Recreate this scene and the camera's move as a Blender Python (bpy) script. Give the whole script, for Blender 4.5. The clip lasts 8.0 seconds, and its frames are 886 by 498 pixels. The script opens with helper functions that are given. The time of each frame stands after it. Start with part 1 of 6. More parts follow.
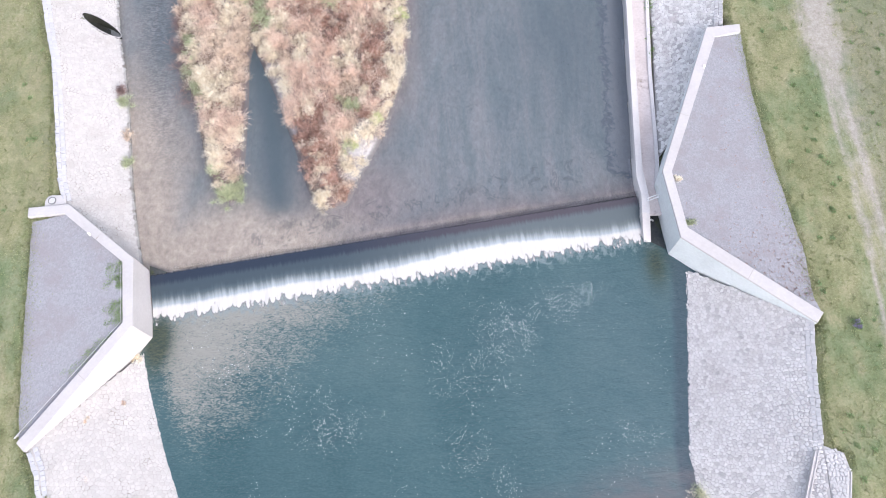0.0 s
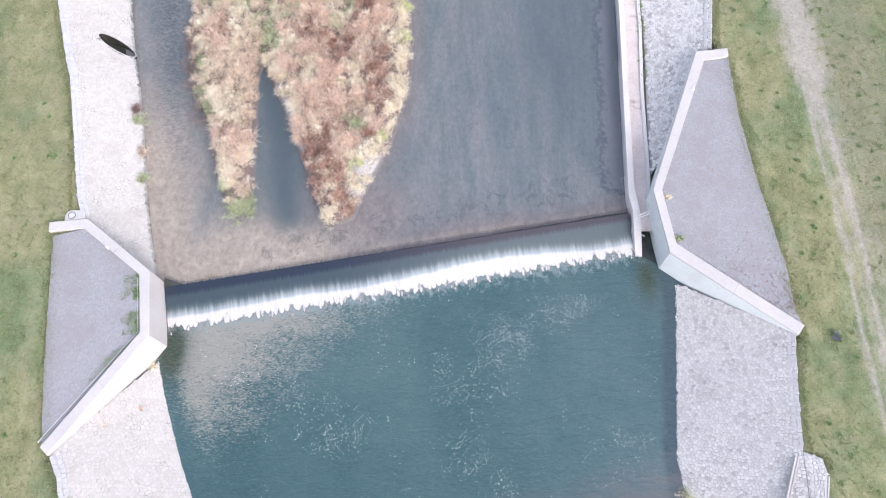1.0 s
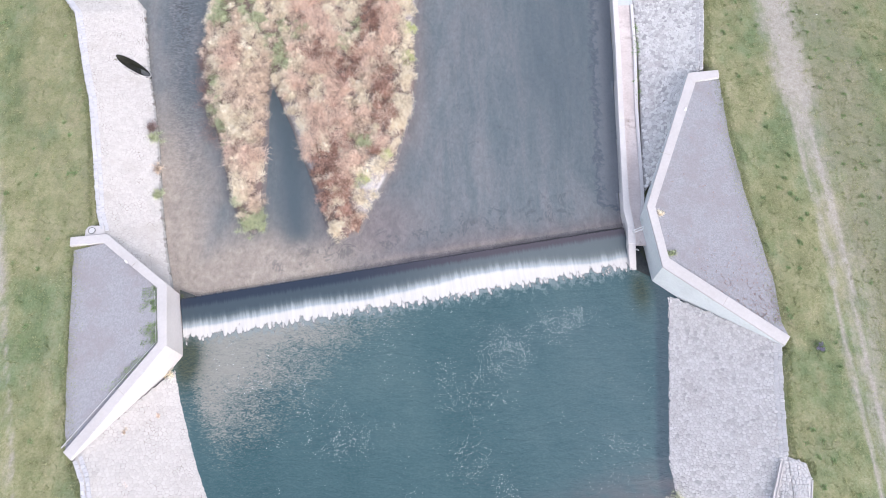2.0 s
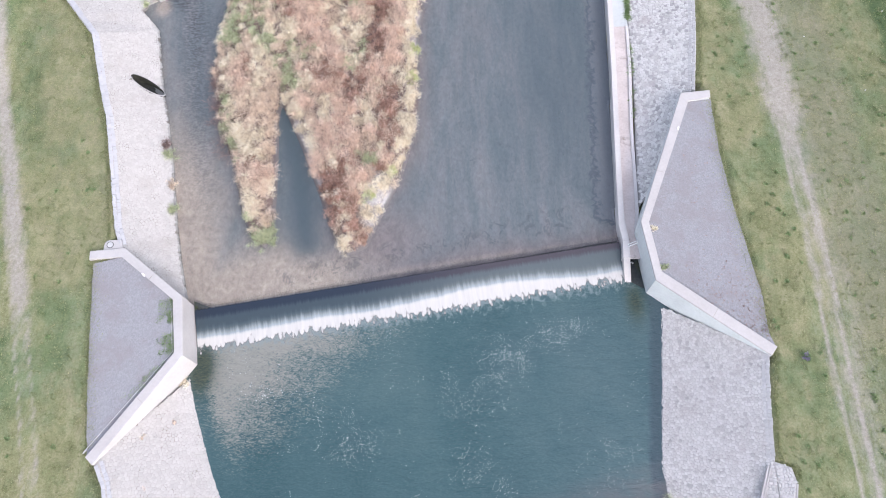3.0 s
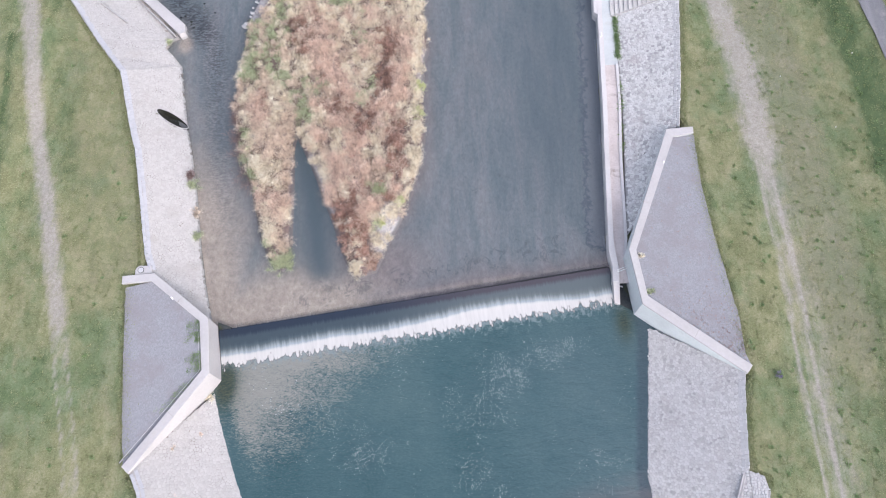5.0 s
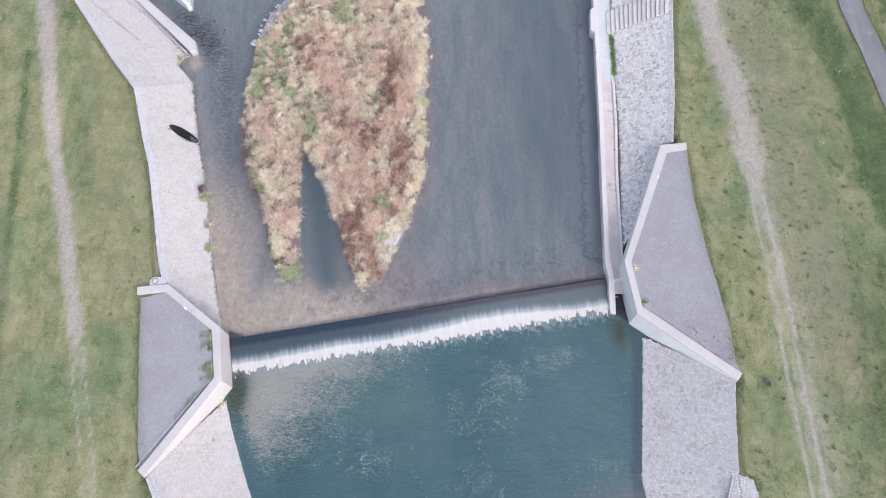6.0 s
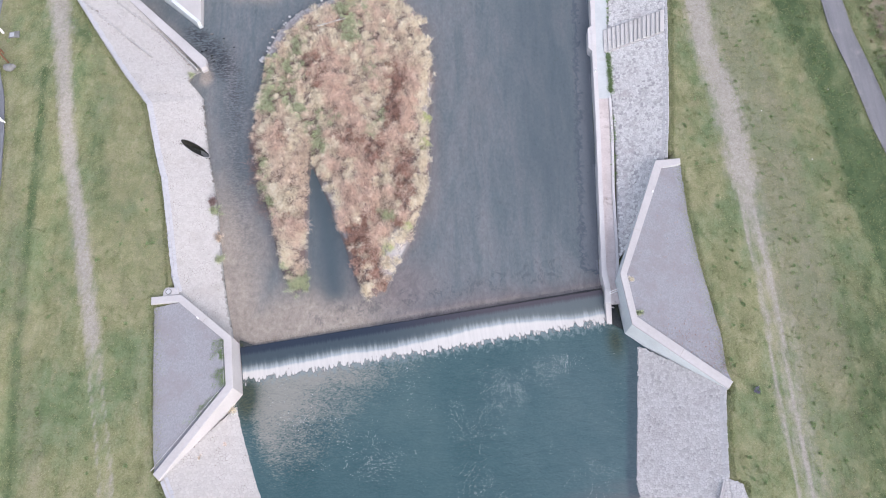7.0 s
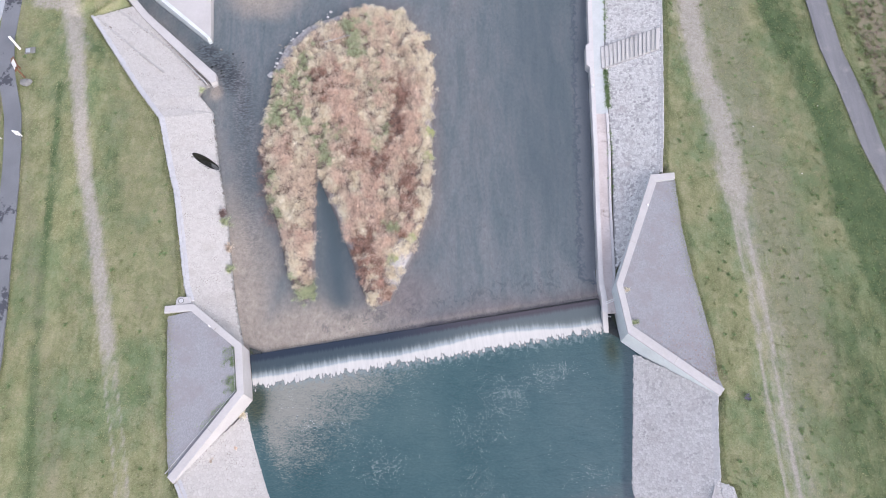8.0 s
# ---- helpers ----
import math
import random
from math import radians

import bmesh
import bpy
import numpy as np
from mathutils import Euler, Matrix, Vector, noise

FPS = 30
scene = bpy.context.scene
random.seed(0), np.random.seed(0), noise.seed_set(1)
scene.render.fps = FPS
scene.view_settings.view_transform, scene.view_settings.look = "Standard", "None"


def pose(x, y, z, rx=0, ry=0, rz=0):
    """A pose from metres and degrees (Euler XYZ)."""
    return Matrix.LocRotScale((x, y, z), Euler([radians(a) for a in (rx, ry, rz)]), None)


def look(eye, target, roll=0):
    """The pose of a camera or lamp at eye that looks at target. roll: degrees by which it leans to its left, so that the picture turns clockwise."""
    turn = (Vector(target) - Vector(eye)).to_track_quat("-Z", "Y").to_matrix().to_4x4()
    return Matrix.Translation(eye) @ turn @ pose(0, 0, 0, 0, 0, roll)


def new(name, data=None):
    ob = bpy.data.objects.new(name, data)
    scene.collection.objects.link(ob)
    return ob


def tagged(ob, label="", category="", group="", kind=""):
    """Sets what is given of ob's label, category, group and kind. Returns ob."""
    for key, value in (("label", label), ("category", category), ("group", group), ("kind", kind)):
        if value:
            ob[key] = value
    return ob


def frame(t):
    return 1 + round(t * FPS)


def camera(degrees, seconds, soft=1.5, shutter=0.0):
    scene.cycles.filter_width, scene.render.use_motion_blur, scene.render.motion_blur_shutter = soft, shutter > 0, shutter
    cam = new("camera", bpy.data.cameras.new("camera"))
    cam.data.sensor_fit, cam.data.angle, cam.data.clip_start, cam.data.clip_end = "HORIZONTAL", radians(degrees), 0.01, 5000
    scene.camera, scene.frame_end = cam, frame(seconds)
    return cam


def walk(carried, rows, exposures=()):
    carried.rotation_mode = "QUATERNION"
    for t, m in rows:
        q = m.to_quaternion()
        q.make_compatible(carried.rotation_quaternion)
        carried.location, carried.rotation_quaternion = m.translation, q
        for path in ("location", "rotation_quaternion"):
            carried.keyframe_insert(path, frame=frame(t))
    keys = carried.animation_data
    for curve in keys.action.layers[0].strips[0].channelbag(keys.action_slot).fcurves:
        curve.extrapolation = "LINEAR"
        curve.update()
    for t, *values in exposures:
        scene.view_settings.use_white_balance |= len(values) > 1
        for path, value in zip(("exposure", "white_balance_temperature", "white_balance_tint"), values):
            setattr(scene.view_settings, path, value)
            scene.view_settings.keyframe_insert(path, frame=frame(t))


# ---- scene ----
UNIT = 1.5                        # metres to one unit of the plan, from step rises, wheel ruts and path widths

cam = camera(65.2, 8.0, soft=1.0)
PATH = [
    (0, (0.403, -1.096, 34.557), (0.364, -0.363, 32.696), -4.2),
    (0.5, (0.43, -1.139, 35.516), (0.392, -0.403, 33.657), -4.1),
    (1, (0.315, -1.14, 36.503), (0.28, -0.403, 34.644), -3.7),
    (1.5, (0.215, -1.154, 37.464), (0.181, -0.415, 35.606), -3.6),
    (3, (0.0, -1.28, 40.358), (-0.033, -0.529, 38.505), -3.5),
    (3.5, (-0.151, -1.254, 41.351), (-0.179, -0.503, 39.497), -3.1),
    (4, (-0.315, -1.244, 42.363), (-0.339, -0.493, 40.51), -2.8),
    (4.5, (-0.358, -1.303, 43.332), (-0.382, -0.547, 41.48), -2.8),
    (6, (-0.583, -1.321, 46.295), (-0.605, -0.559, 44.447), -2.6),
    (6.5, (-0.686, -1.348, 47.28), (-0.707, -0.583, 45.432), -2.4),
    (7, (-0.818, -1.374, 48.276), (-0.837, -0.606, 46.43), -2.3),
    (7.5, (-0.922, -1.48, 49.235), (-0.941, -0.707, 47.391), -2.2),
    (8, (-1.101, -1.478, 50.243), (-1.116, -0.704, 48.399), -1.9),
]
walk(cam, [(t, look(Vector(eye) * UNIT, Vector(target) * UNIT, roll)) for t, eye, target, roll in PATH],
     exposures=[(0.0, 1.36, 6270, 15.5), (4.0, 1.12, 6240, 15.5), (8.0, 1.02, 6220, 16.5)])

# ---- world and sun: soft light from a veiled sun downstream of the weir, towards the right bank ----
SUN_AZ, SUN_EL = radians(146), radians(36)
world = bpy.data.worlds.new("sky")
scene.world = world
world.use_nodes = True
wn = world.node_tree
sky = wn.nodes.new("ShaderNodeTexSky")
sky.sky_type = "NISHITA"
sky.sun_disc = False
sky.sun_elevation, sky.sun_rotation = SUN_EL, SUN_AZ
sky.air_density, sky.dust_density, sky.ozone_density = 1.0, 3.0, 1.0
wn.nodes["Background"].inputs["Strength"].default_value = 0.15
veil = wn.nodes.new("ShaderNodeHueSaturation")          # thin high cloud takes the blue out of the sky
veil.inputs["Saturation"].default_value = 0.5
wn.links.new(sky.outputs[0], veil.inputs["Color"])
wn.links.new(veil.outputs[0], wn.nodes["Background"].inputs["Color"])

sun_data = bpy.data.lights.new("sun", "SUN")
sun_data.energy, sun_data.angle, sun_data.color = 0.30, radians(20), (1.0, 0.93, 0.86)
sun = new("sun", sun_data)
toward = Vector((math.sin(SUN_AZ) * math.cos(SUN_EL), math.cos(SUN_AZ) * math.cos(SUN_EL), math.sin(SUN_EL)))
sun.matrix_world = look(toward * 80, (0, 0, 0))

# ---- levels, in units of the plan (all that is built below is brought to metres at the end) ----
Z_UP, Z_DN = 0.45, 0.0          # water above and below the weir
Z_TOP = 2.2                       # top of the banks
Z_WALL = 2.35                     # top of the wing walls
Z_LEDGE = 0.62                    # walkway beside the right bank

rng = np.random.default_rng(7)


# ---- materials ----
class Nodes:
    """A small helper round one material's node tree."""

    def __init__(self, name):
        self.mat = bpy.data.materials.new(name)
        self.mat.use_nodes = True
        self.nt = self.mat.node_tree
        self.bsdf = self.nt.nodes["Principled BSDF"]
        self.pos = self.nt.nodes.new("ShaderNodeNewGeometry")
        plan = self.add("ShaderNodeVectorMath", operation="SCALE")      # metres back to units of the plan
        plan.inputs["Scale"].default_value = 1 / UNIT
        self.put(self.pos.outputs["Position"], plan.inputs[0])
        self.place = plan.outputs[0]

    def add(self, kind, **values):
        n = self.nt.nodes.new(kind)
        for k, v in values.items():
            setattr(n, k, v)
        return n

    def put(self, a, b):
        self.nt.links.new(a, b)

    def noise(self, scale, detail=4.0, rough=0.55, stretch=(1, 1, 1), turn=0.0, distort=0.0, coords=None):
        m = self.add("ShaderNodeMapping")
        m.inputs["Scale"].default_value = stretch
        m.inputs["Rotation"].default_value = (0, 0, turn)
        self.put(coords or self.place, m.inputs["Vector"])
        n = self.add("ShaderNodeTexNoise")
        n.inputs["Scale"].default_value, n.inputs["Detail"].default_value = scale, detail
        n.inputs["Roughness"].default_value, n.inputs["Distortion"].default_value = rough, distort
        self.put(m.outputs[0], n.inputs["Vector"])
        return n.outputs["Fac"]

    def ramp(self, fac, stops):
        r = self.add("ShaderNodeValToRGB")
        els = r.color_ramp.elements
        while len(els) < len(stops):
            els.new(0.5)
        for e, (p, c) in zip(els, stops):
            e.position = p
            e.color = (*c, 1) if len(c) == 3 else c
        self.put(fac, r.inputs[0])
        return r.outputs[0]

    def mix(self, fac, a, b, blend="MIX"):
        m = self.add("ShaderNodeMix", data_type="RGBA", blend_type=blend)
        for v, sock in ((fac, m.inputs[0]), (a, m.inputs[6]), (b, m.inputs[7])):
            if isinstance(v, (int, float)):
                sock.default_value = v
            elif isinstance(v, tuple):
                sock.default_value = (*v, 1)
            else:
                self.put(v, sock)
        return m.outputs[2]

    def math(self, op, a, b=0.5, clamp=False):
        m = self.add("ShaderNodeMath", operation=op, use_clamp=clamp)
        for v, sock in ((a, m.inputs[0]), (b, m.inputs[1])):
            if isinstance(v, (int, float)):
                sock.default_value = v
            else:
                self.put(v, sock)
        return m.outputs[0]

    def span(self, v, lo, hi):
        m = self.add("ShaderNodeMapRange", interpolation_type="SMOOTHSTEP")
        m.inputs["From Min"].default_value, m.inputs["From Max"].default_value = lo, hi
        self.put(v, m.inputs["Value"])
        return m.outputs[0]

    def attr(self, name):
        return self.add("ShaderNodeAttribute", attribute_name=name).outputs["Fac"]

    def bump(self, height, strength=0.4, distance=0.02):
        b = self.add("ShaderNodeBump")
        b.inputs["Strength"].default_value, b.inputs["Distance"].default_value = strength, distance * UNIT
        self.put(height, b.inputs["Height"])
        self.put(b.outputs[0], self.bsdf.inputs["Normal"])
        return b.outputs[0]

    def done(self, colour=None, rough=0.8):
        if colour is not None:
            self.put(colour, self.bsdf.inputs["Base Color"])
        self.bsdf.inputs["Roughness"].default_value = rough
        return self.mat


def mottled(name, dark, light, coarse=0.6, fine=9.0, rough=0.85, bump=0.3, stain=None, stain_scale=0.35, stain_at=(0.55, 0.72), depth=0.02, drawn=(1, 1, 1)):
    """A rough mineral surface: two scales of tone, an optional stain, fine relief."""
    n = Nodes(name)
    a = n.noise(coarse, 5, 0.55, drawn)
    b = n.noise(fine, 6, 0.65)
    v = n.math("ADD", n.math("MULTIPLY", a, 0.55), n.math("MULTIPLY", b, 0.45))
    c = n.ramp(v, [(0.32, dark), (0.66, light)])
    if stain:
        s = n.span(n.noise(stain_scale, 6, 0.7), *stain_at)
        c = n.mix(s, c, stain)
    n.bump(b, bump, depth)
    return n.done(c, rough)


def pieces(name, stops, rough=0.85, fine=14.0, soil=None, bump=0.35):
    """Single stones: tone by each piece's own random number, grain over it, soil in patches."""
    n = Nodes(name)
    drift = n.noise(0.8, 6, 0.7)
    info = n.add("ShaderNodeObjectInfo")
    isl = n.math("FRACT", n.math("ADD", n.pos.outputs["Random Per Island"], info.outputs["Random"]))
    g = n.noise(fine, 6, 0.7)
    v = n.math("ADD", n.math("MULTIPLY", isl, 0.55), n.math("MULTIPLY", g, 0.25))
    v = n.math("ADD", v, n.math("MULTIPLY", n.span(drift, 0.30, 0.70), 0.20))
    c = n.ramp(v, stops)
    if soil:
        c = n.mix(n.span(n.noise(0.5, 7, 0.72), 0.52, 0.72), c, soil)
        c = n.mix(n.math("MULTIPLY", n.span(n.noise(5.0, 6, 0.75), 0.58, 0.70), 0.5), c, tuple(0.55 * q for q in soil))
    n.bump(g, bump, 0.02)
    return n.done(c, rough)


def blades(name, stops, rough=0.75):
    """Leaves and stalks: tone by each blade's own random number."""
    n = Nodes(name)
    patch = n.noise(1.6, 4, 0.6, (1, 0.6, 1))
    tuft = n.noise(6.5, 3, 0.6, (1, 0.8, 0.4))
    v = n.math("ADD", n.math("MULTIPLY", n.pos.outputs["Random Per Island"], 0.30), n.math("MULTIPLY", n.span(patch, 0.30, 0.70), 0.34))
    v = n.math("ADD", v, n.math("MULTIPLY", n.span(tuft, 0.34, 0.66), 0.36))
    n.bsdf.inputs["Specular IOR Level"].default_value = 0.15
    c = n.ramp(v, stops)
    thin = n.add("ShaderNodeBsdfTranslucent")
    both = n.add("ShaderNodeMixShader")
    both.inputs[0].default_value = 0.42
    n.put(c, thin.inputs[0])
    n.put(n.bsdf.outputs[0], both.inputs[1])
    n.put(thin.outputs[0], both.inputs[2])
    n.put(both.outputs[0], n.nt.nodes["Material Output"].inputs["Surface"])
    return n.done(c, rough)


M = {}
M["concrete"] = mottled("pale_concrete", (0.44, 0.42, 0.418), (0.535, 0.515, 0.512), 0.5, 7, 0.8, 0.15, (0.45, 0.41, 0.36), 0.6, (0.6, 0.85))
M["concrete_kerb"] = mottled("light_kerb_concrete", (0.53, 0.505, 0.50), (0.64, 0.62, 0.615), 0.5, 7, 0.8, 0.15, (0.47, 0.44, 0.41), 0.6, (0.6, 0.85))
# brighter, bluer concrete; on the right wall it carries painted sky light
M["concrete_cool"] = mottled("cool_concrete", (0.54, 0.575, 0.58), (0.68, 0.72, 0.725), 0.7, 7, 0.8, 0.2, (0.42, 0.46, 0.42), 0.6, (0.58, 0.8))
M["concrete_path"] = mottled("clean_path_concrete", (0.46, 0.49, 0.495), (0.58, 0.605, 0.61), 0.7, 7, 0.8, 0.2, (0.44, 0.43, 0.40), 0.6, (0.55, 0.8))
M["concrete_pink"] = mottled("earthy_concrete", (0.47, 0.41, 0.395), (0.68, 0.62, 0.605), 0.8, 8, 0.9, 0.3, (0.24, 0.19, 0.16), 1.1, (0.52, 0.75))
# wet mossy concrete; its near-black also paints the shade in the slot
M["concrete_wet_shade"] = mottled("wet_mossy_shade_concrete", (0.025, 0.03, 0.035), (0.07, 0.075, 0.075), 0.8, 8, 0.5, 0.3, (0.05, 0.06, 0.03), 1.0)
M["concrete_wet_shade"].node_tree.nodes["Principled BSDF"].inputs["Specular IOR Level"].default_value = 0.15
M["stone_pale"] = pieces("pale_bank_stone", [(0.1, (0.445, 0.428, 0.414)), (0.5, (0.505, 0.486, 0.470)), (0.9, (0.545, 0.526, 0.510))], soil=(0.43, 0.402, 0.38))
M["stone_grey"] = pieces("grey_bank_stone", [(0.15, (0.37, 0.36, 0.36)), (0.30, (0.505, 0.492, 0.487)), (0.5, (0.57, 0.555, 0.55)), (0.8, (0.64, 0.625, 0.62))], soil=(0.475, 0.445, 0.44))
# grey bank stone brightened to offset the shade on the upper right bank
M["stone_grey_brightened"] = pieces("brightened_bank_stone", [(0.18, (0.36, 0.35, 0.355)), (0.34, (0.54, 0.53, 0.525)), (0.5, (0.62, 0.61, 0.60)), (0.8, (0.70, 0.69, 0.68))], soil=(0.47, 0.435, 0.435))
M["coping"] = pieces("coping_stone", [(0.1, (0.45, 0.445, 0.45)), (0.9, (0.56, 0.55, 0.555))])
M["coping_pale"] = pieces("pale_coping_stone", [(0.1, (0.455, 0.458, 0.485)), (0.9, (0.53, 0.53, 0.555))])
M["step_stone"] = pieces("worn_step_stone", [(0.1, (0.45, 0.435, 0.42)), (0.9, (0.58, 0.56, 0.545))], soil=(0.37, 0.345, 0.32))
M["mortar_pale"] = mottled("pale_mortar", (0.37, 0.345, 0.32), (0.48, 0.458, 0.436), 0.9, 12, 0.95, 0.4, (0.22, 0.19, 0.165), 1.2, (0.50, 0.66))
M["mortar_grey"] = mottled("grey_mortar", (0.35, 0.338, 0.333), (0.50, 0.488, 0.482), 0.6, 12, 0.95, 0.4, (0.12, 0.13, 0.07), 0.7, (0.58, 0.75))
M["mortar_dark"] = mottled("dark_mortar", (0.26, 0.252, 0.25), (0.44, 0.43, 0.425), 0.6, 12, 0.95, 0.4, (0.16, 0.155, 0.13), 0.7, (0.58, 0.75))
M["asphalt"] = mottled("worn_asphalt", (0.135, 0.142, 0.160), (0.215, 0.224, 0.245), 0.35, 20, 0.85, 0.3, (0.062, 0.066, 0.080), 0.34, (0.56, 0.60))
M["asphalt_dry"] = mottled("dry_asphalt", (0.105, 0.108, 0.124), (0.250, 0.248, 0.262), 1.3, 16, 0.9, 0.3, (0.28, 0.27, 0.268), 0.7, (0.52, 0.75), drawn=(1, 0.07, 1))
M["asphalt_pale"] = mottled("pale_lane_concrete", (0.33, 0.35, 0.38), (0.43, 0.45, 0.48), 0.5, 16, 0.9, 0.2)
M["paint_white"] = mottled("white_paint", (0.72, 0.72, 0.72), (0.82, 0.82, 0.81), 3, 20, 0.5, 0.1)
M["wood_brown"] = mottled("brown_timber", (0.12, 0.05, 0.025), (0.26, 0.12, 0.06), 3, 22, 0.7, 0.3)
M["steel"] = mottled("weathered_steel", (0.45, 0.45, 0.46), (0.62, 0.62, 0.63), 3, 20, 0.45, 0.1)
M["hollow"] = mottled("shade_pipe_lining", (0.014, 0.016, 0.013), (0.045, 0.045, 0.035), 2, 12, 0.7, 0.3)
M["rock"] = mottled("field_rock", (0.12, 0.12, 0.118), (0.27, 0.27, 0.265), 2, 9, 0.9, 0.6)
M["bar_sand"] = mottled("wet_sand_bar", (0.20, 0.17, 0.16), (0.36, 0.31, 0.30), 0.8, 14, 0.9, 0.4)

M["reed_straw"] = blades("straw_reeds", [(0.1, (0.338, 0.270, 0.209)), (0.5, (0.793, 0.674, 0.560)), (0.9, (0.945, 0.856, 0.740))])
M["reed_cream"] = blades("cream_plumes", [(0.1, (0.406, 0.349, 0.256)), (0.5, (0.894, 0.815, 0.670)), (0.9, (0.950, 0.930, 0.831))])
M["reed_russet"] = blades("russet_stalks", [(0.1, (0.169, 0.108, 0.091)), (0.5, (0.526, 0.343, 0.275)), (0.9, (0.791, 0.592, 0.496))])
M["reed_pink"] = blades("faded_stalks", [(0.1, (0.311, 0.244, 0.197)), (0.5, (0.854, 0.685, 0.574)), (0.9, (0.950, 0.856, 0.755))])
M["reed_green"] = blades("green_leaves", [(0.1, (0.270, 0.310, 0.190)), (0.5, (0.540, 0.590, 0.395)), (0.9, (0.740, 0.755, 0.540))])
M["reed_lime"] = blades("lime_leaves", [(0.1, (0.50, 0.54, 0.28)), (0.5, (0.68, 0.71, 0.41)), (0.9, (0.82, 0.84, 0.56))])
M["twig"] = blades("bare_twigs", [(0.1, (0.20, 0.14, 0.13)), (0.9, (0.46, 0.35, 0.33))])
M["weed_dark"] = blades("dark_weeds", [(0.1, (0.18, 0.26, 0.12)), (0.9, (0.32, 0.42, 0.22))])
M["weed_lilac"] = blades("lilac_flowers", [(0.1, (0.22, 0.20, 0.28)), (0.9, (0.42, 0.39, 0.52))])
M["weed_red"] = blades("red_brown_weeds", [(0.1, (0.24, 0.155, 0.14)), (0.9, (0.40, 0.28, 0.25))])
M["grass_blade"] = blades("grass_blades", [(0.1, (0.16, 0.195, 0.085)), (0.5, (0.27, 0.295, 0.155)), (0.9, (0.42, 0.415, 0.25))])


def ground_material():
    n = Nodes("meadow_ground")
    big = n.noise(0.11, 5, 0.6)
    mid = n.noise(0.9, 7, 0.70, (1, 0.75, 1))
    fine = n.noise(9.0, 6, 0.75)
    mown = n.noise(2.2, 5, 0.7, (1, 0.10, 1), -0.06)
    v = n.math("ADD", n.math("MULTIPLY", mid, 0.45), n.math("MULTIPLY", fine, 0.42))
    v = n.math("ADD", v, n.math("MULTIPLY", mown, 0.13))
    green = n.ramp(v, [(0.38, (0.078, 0.120, 0.058)), (0.50, (0.148, 0.194, 0.100)), (0.62, (0.230, 0.268, 0.164))])
    dry = n.ramp(v, [(0.38, (0.138, 0.150, 0.074)), (0.50, (0.236, 0.240, 0.130)), (0.62, (0.344, 0.334, 0.214))])
    c = n.mix(n.span(n.math("ADD", n.math("MULTIPLY", big, 0.55), n.math("MULTIPLY", n.noise(0.34, 6, 0.66, (1, 0.6, 1)), 0.45)), 0.40, 0.56), green, dry)
    thatch = n.span(n.noise(0.8, 8, 0.75, (1, 0.6, 1)), 0.50, 0.68)
    c = n.mix(n.math("MULTIPLY", thatch, 0.45), c, n.ramp(fine, [(0.35, (0.27, 0.24, 0.155)), (0.65, (0.39, 0.35, 0.245))]))
    clump = n.span(n.noise(0.7, 8, 0.72, (1, 0.7, 1)), 0.52, 0.68)
    c = n.mix(n.math("MULTIPLY", clump, 0.46), c, n.ramp(fine, [(0.35, (0.075, 0.125, 0.05)), (0.65, (0.15, 0.205, 0.09))]))
    lush = n.span(n.math("ADD", n.attr("lush"), n.math("MULTIPLY", n.math("SUBTRACT", n.noise(0.8, 7, 0.75, (1, 0.45, 1)), 0.5), 2.2)), 0.15, 1.0)
    c = n.mix(lush, c, n.ramp(v, [(0.38, (0.042, 0.074, 0.034)), (0.62, (0.135, 0.180, 0.088))]))
    parched = n.span(n.math("ADD", n.attr("dry"), n.math("MULTIPLY", n.math("SUBTRACT", n.noise(1.1, 7, 0.75, (1, 0.5, 1)), 0.5), 1.4)), 0.25, 0.85)
    c = n.mix(n.math("MULTIPLY", parched, 0.6), c, n.ramp(fine, [(0.34, (0.185, 0.178, 0.115)), (0.66, (0.290, 0.270, 0.195))]))
    soil = n.ramp(n.noise(4.5, 7, 0.75), [(0.34, (0.295, 0.265, 0.238)), (0.66, (0.445, 0.410, 0.378))])
    worn = n.math("ADD", n.attr("dirt"), n.math("MULTIPLY", n.math("SUBTRACT", n.noise(1.6, 8, 0.8, (1, 0.5, 1)), 0.5), 1.1))
    worn = n.math("ADD", worn, n.math("MULTIPLY", n.math("SUBTRACT", mown, 0.5), 0.5))
    worn = n.math("MULTIPLY", n.span(worn, 0.26, 0.85), 0.86)
    c = n.mix(worn, c, soil)
    brown = n.ramp(n.math("ADD", n.math("MULTIPLY", fine, 0.6), n.math("MULTIPLY", clump, 0.25)), [(0.2, (0.29, 0.25, 0.19)), (0.5, (0.19, 0.18, 0.115))])
    c = n.mix(n.span(n.math("ADD", n.attr("brush"), n.math("MULTIPLY", n.math("SUBTRACT", mid, 0.5), 0.8)), 0.35, 0.7), c, brown)
    n.bump(n.math("ADD", n.math("MULTIPLY", fine, 0.5), mid), 0.5, 0.06)
    n.bsdf.inputs["Specular IOR Level"].default_value = 0.1
    return n.done(c, 0.95)


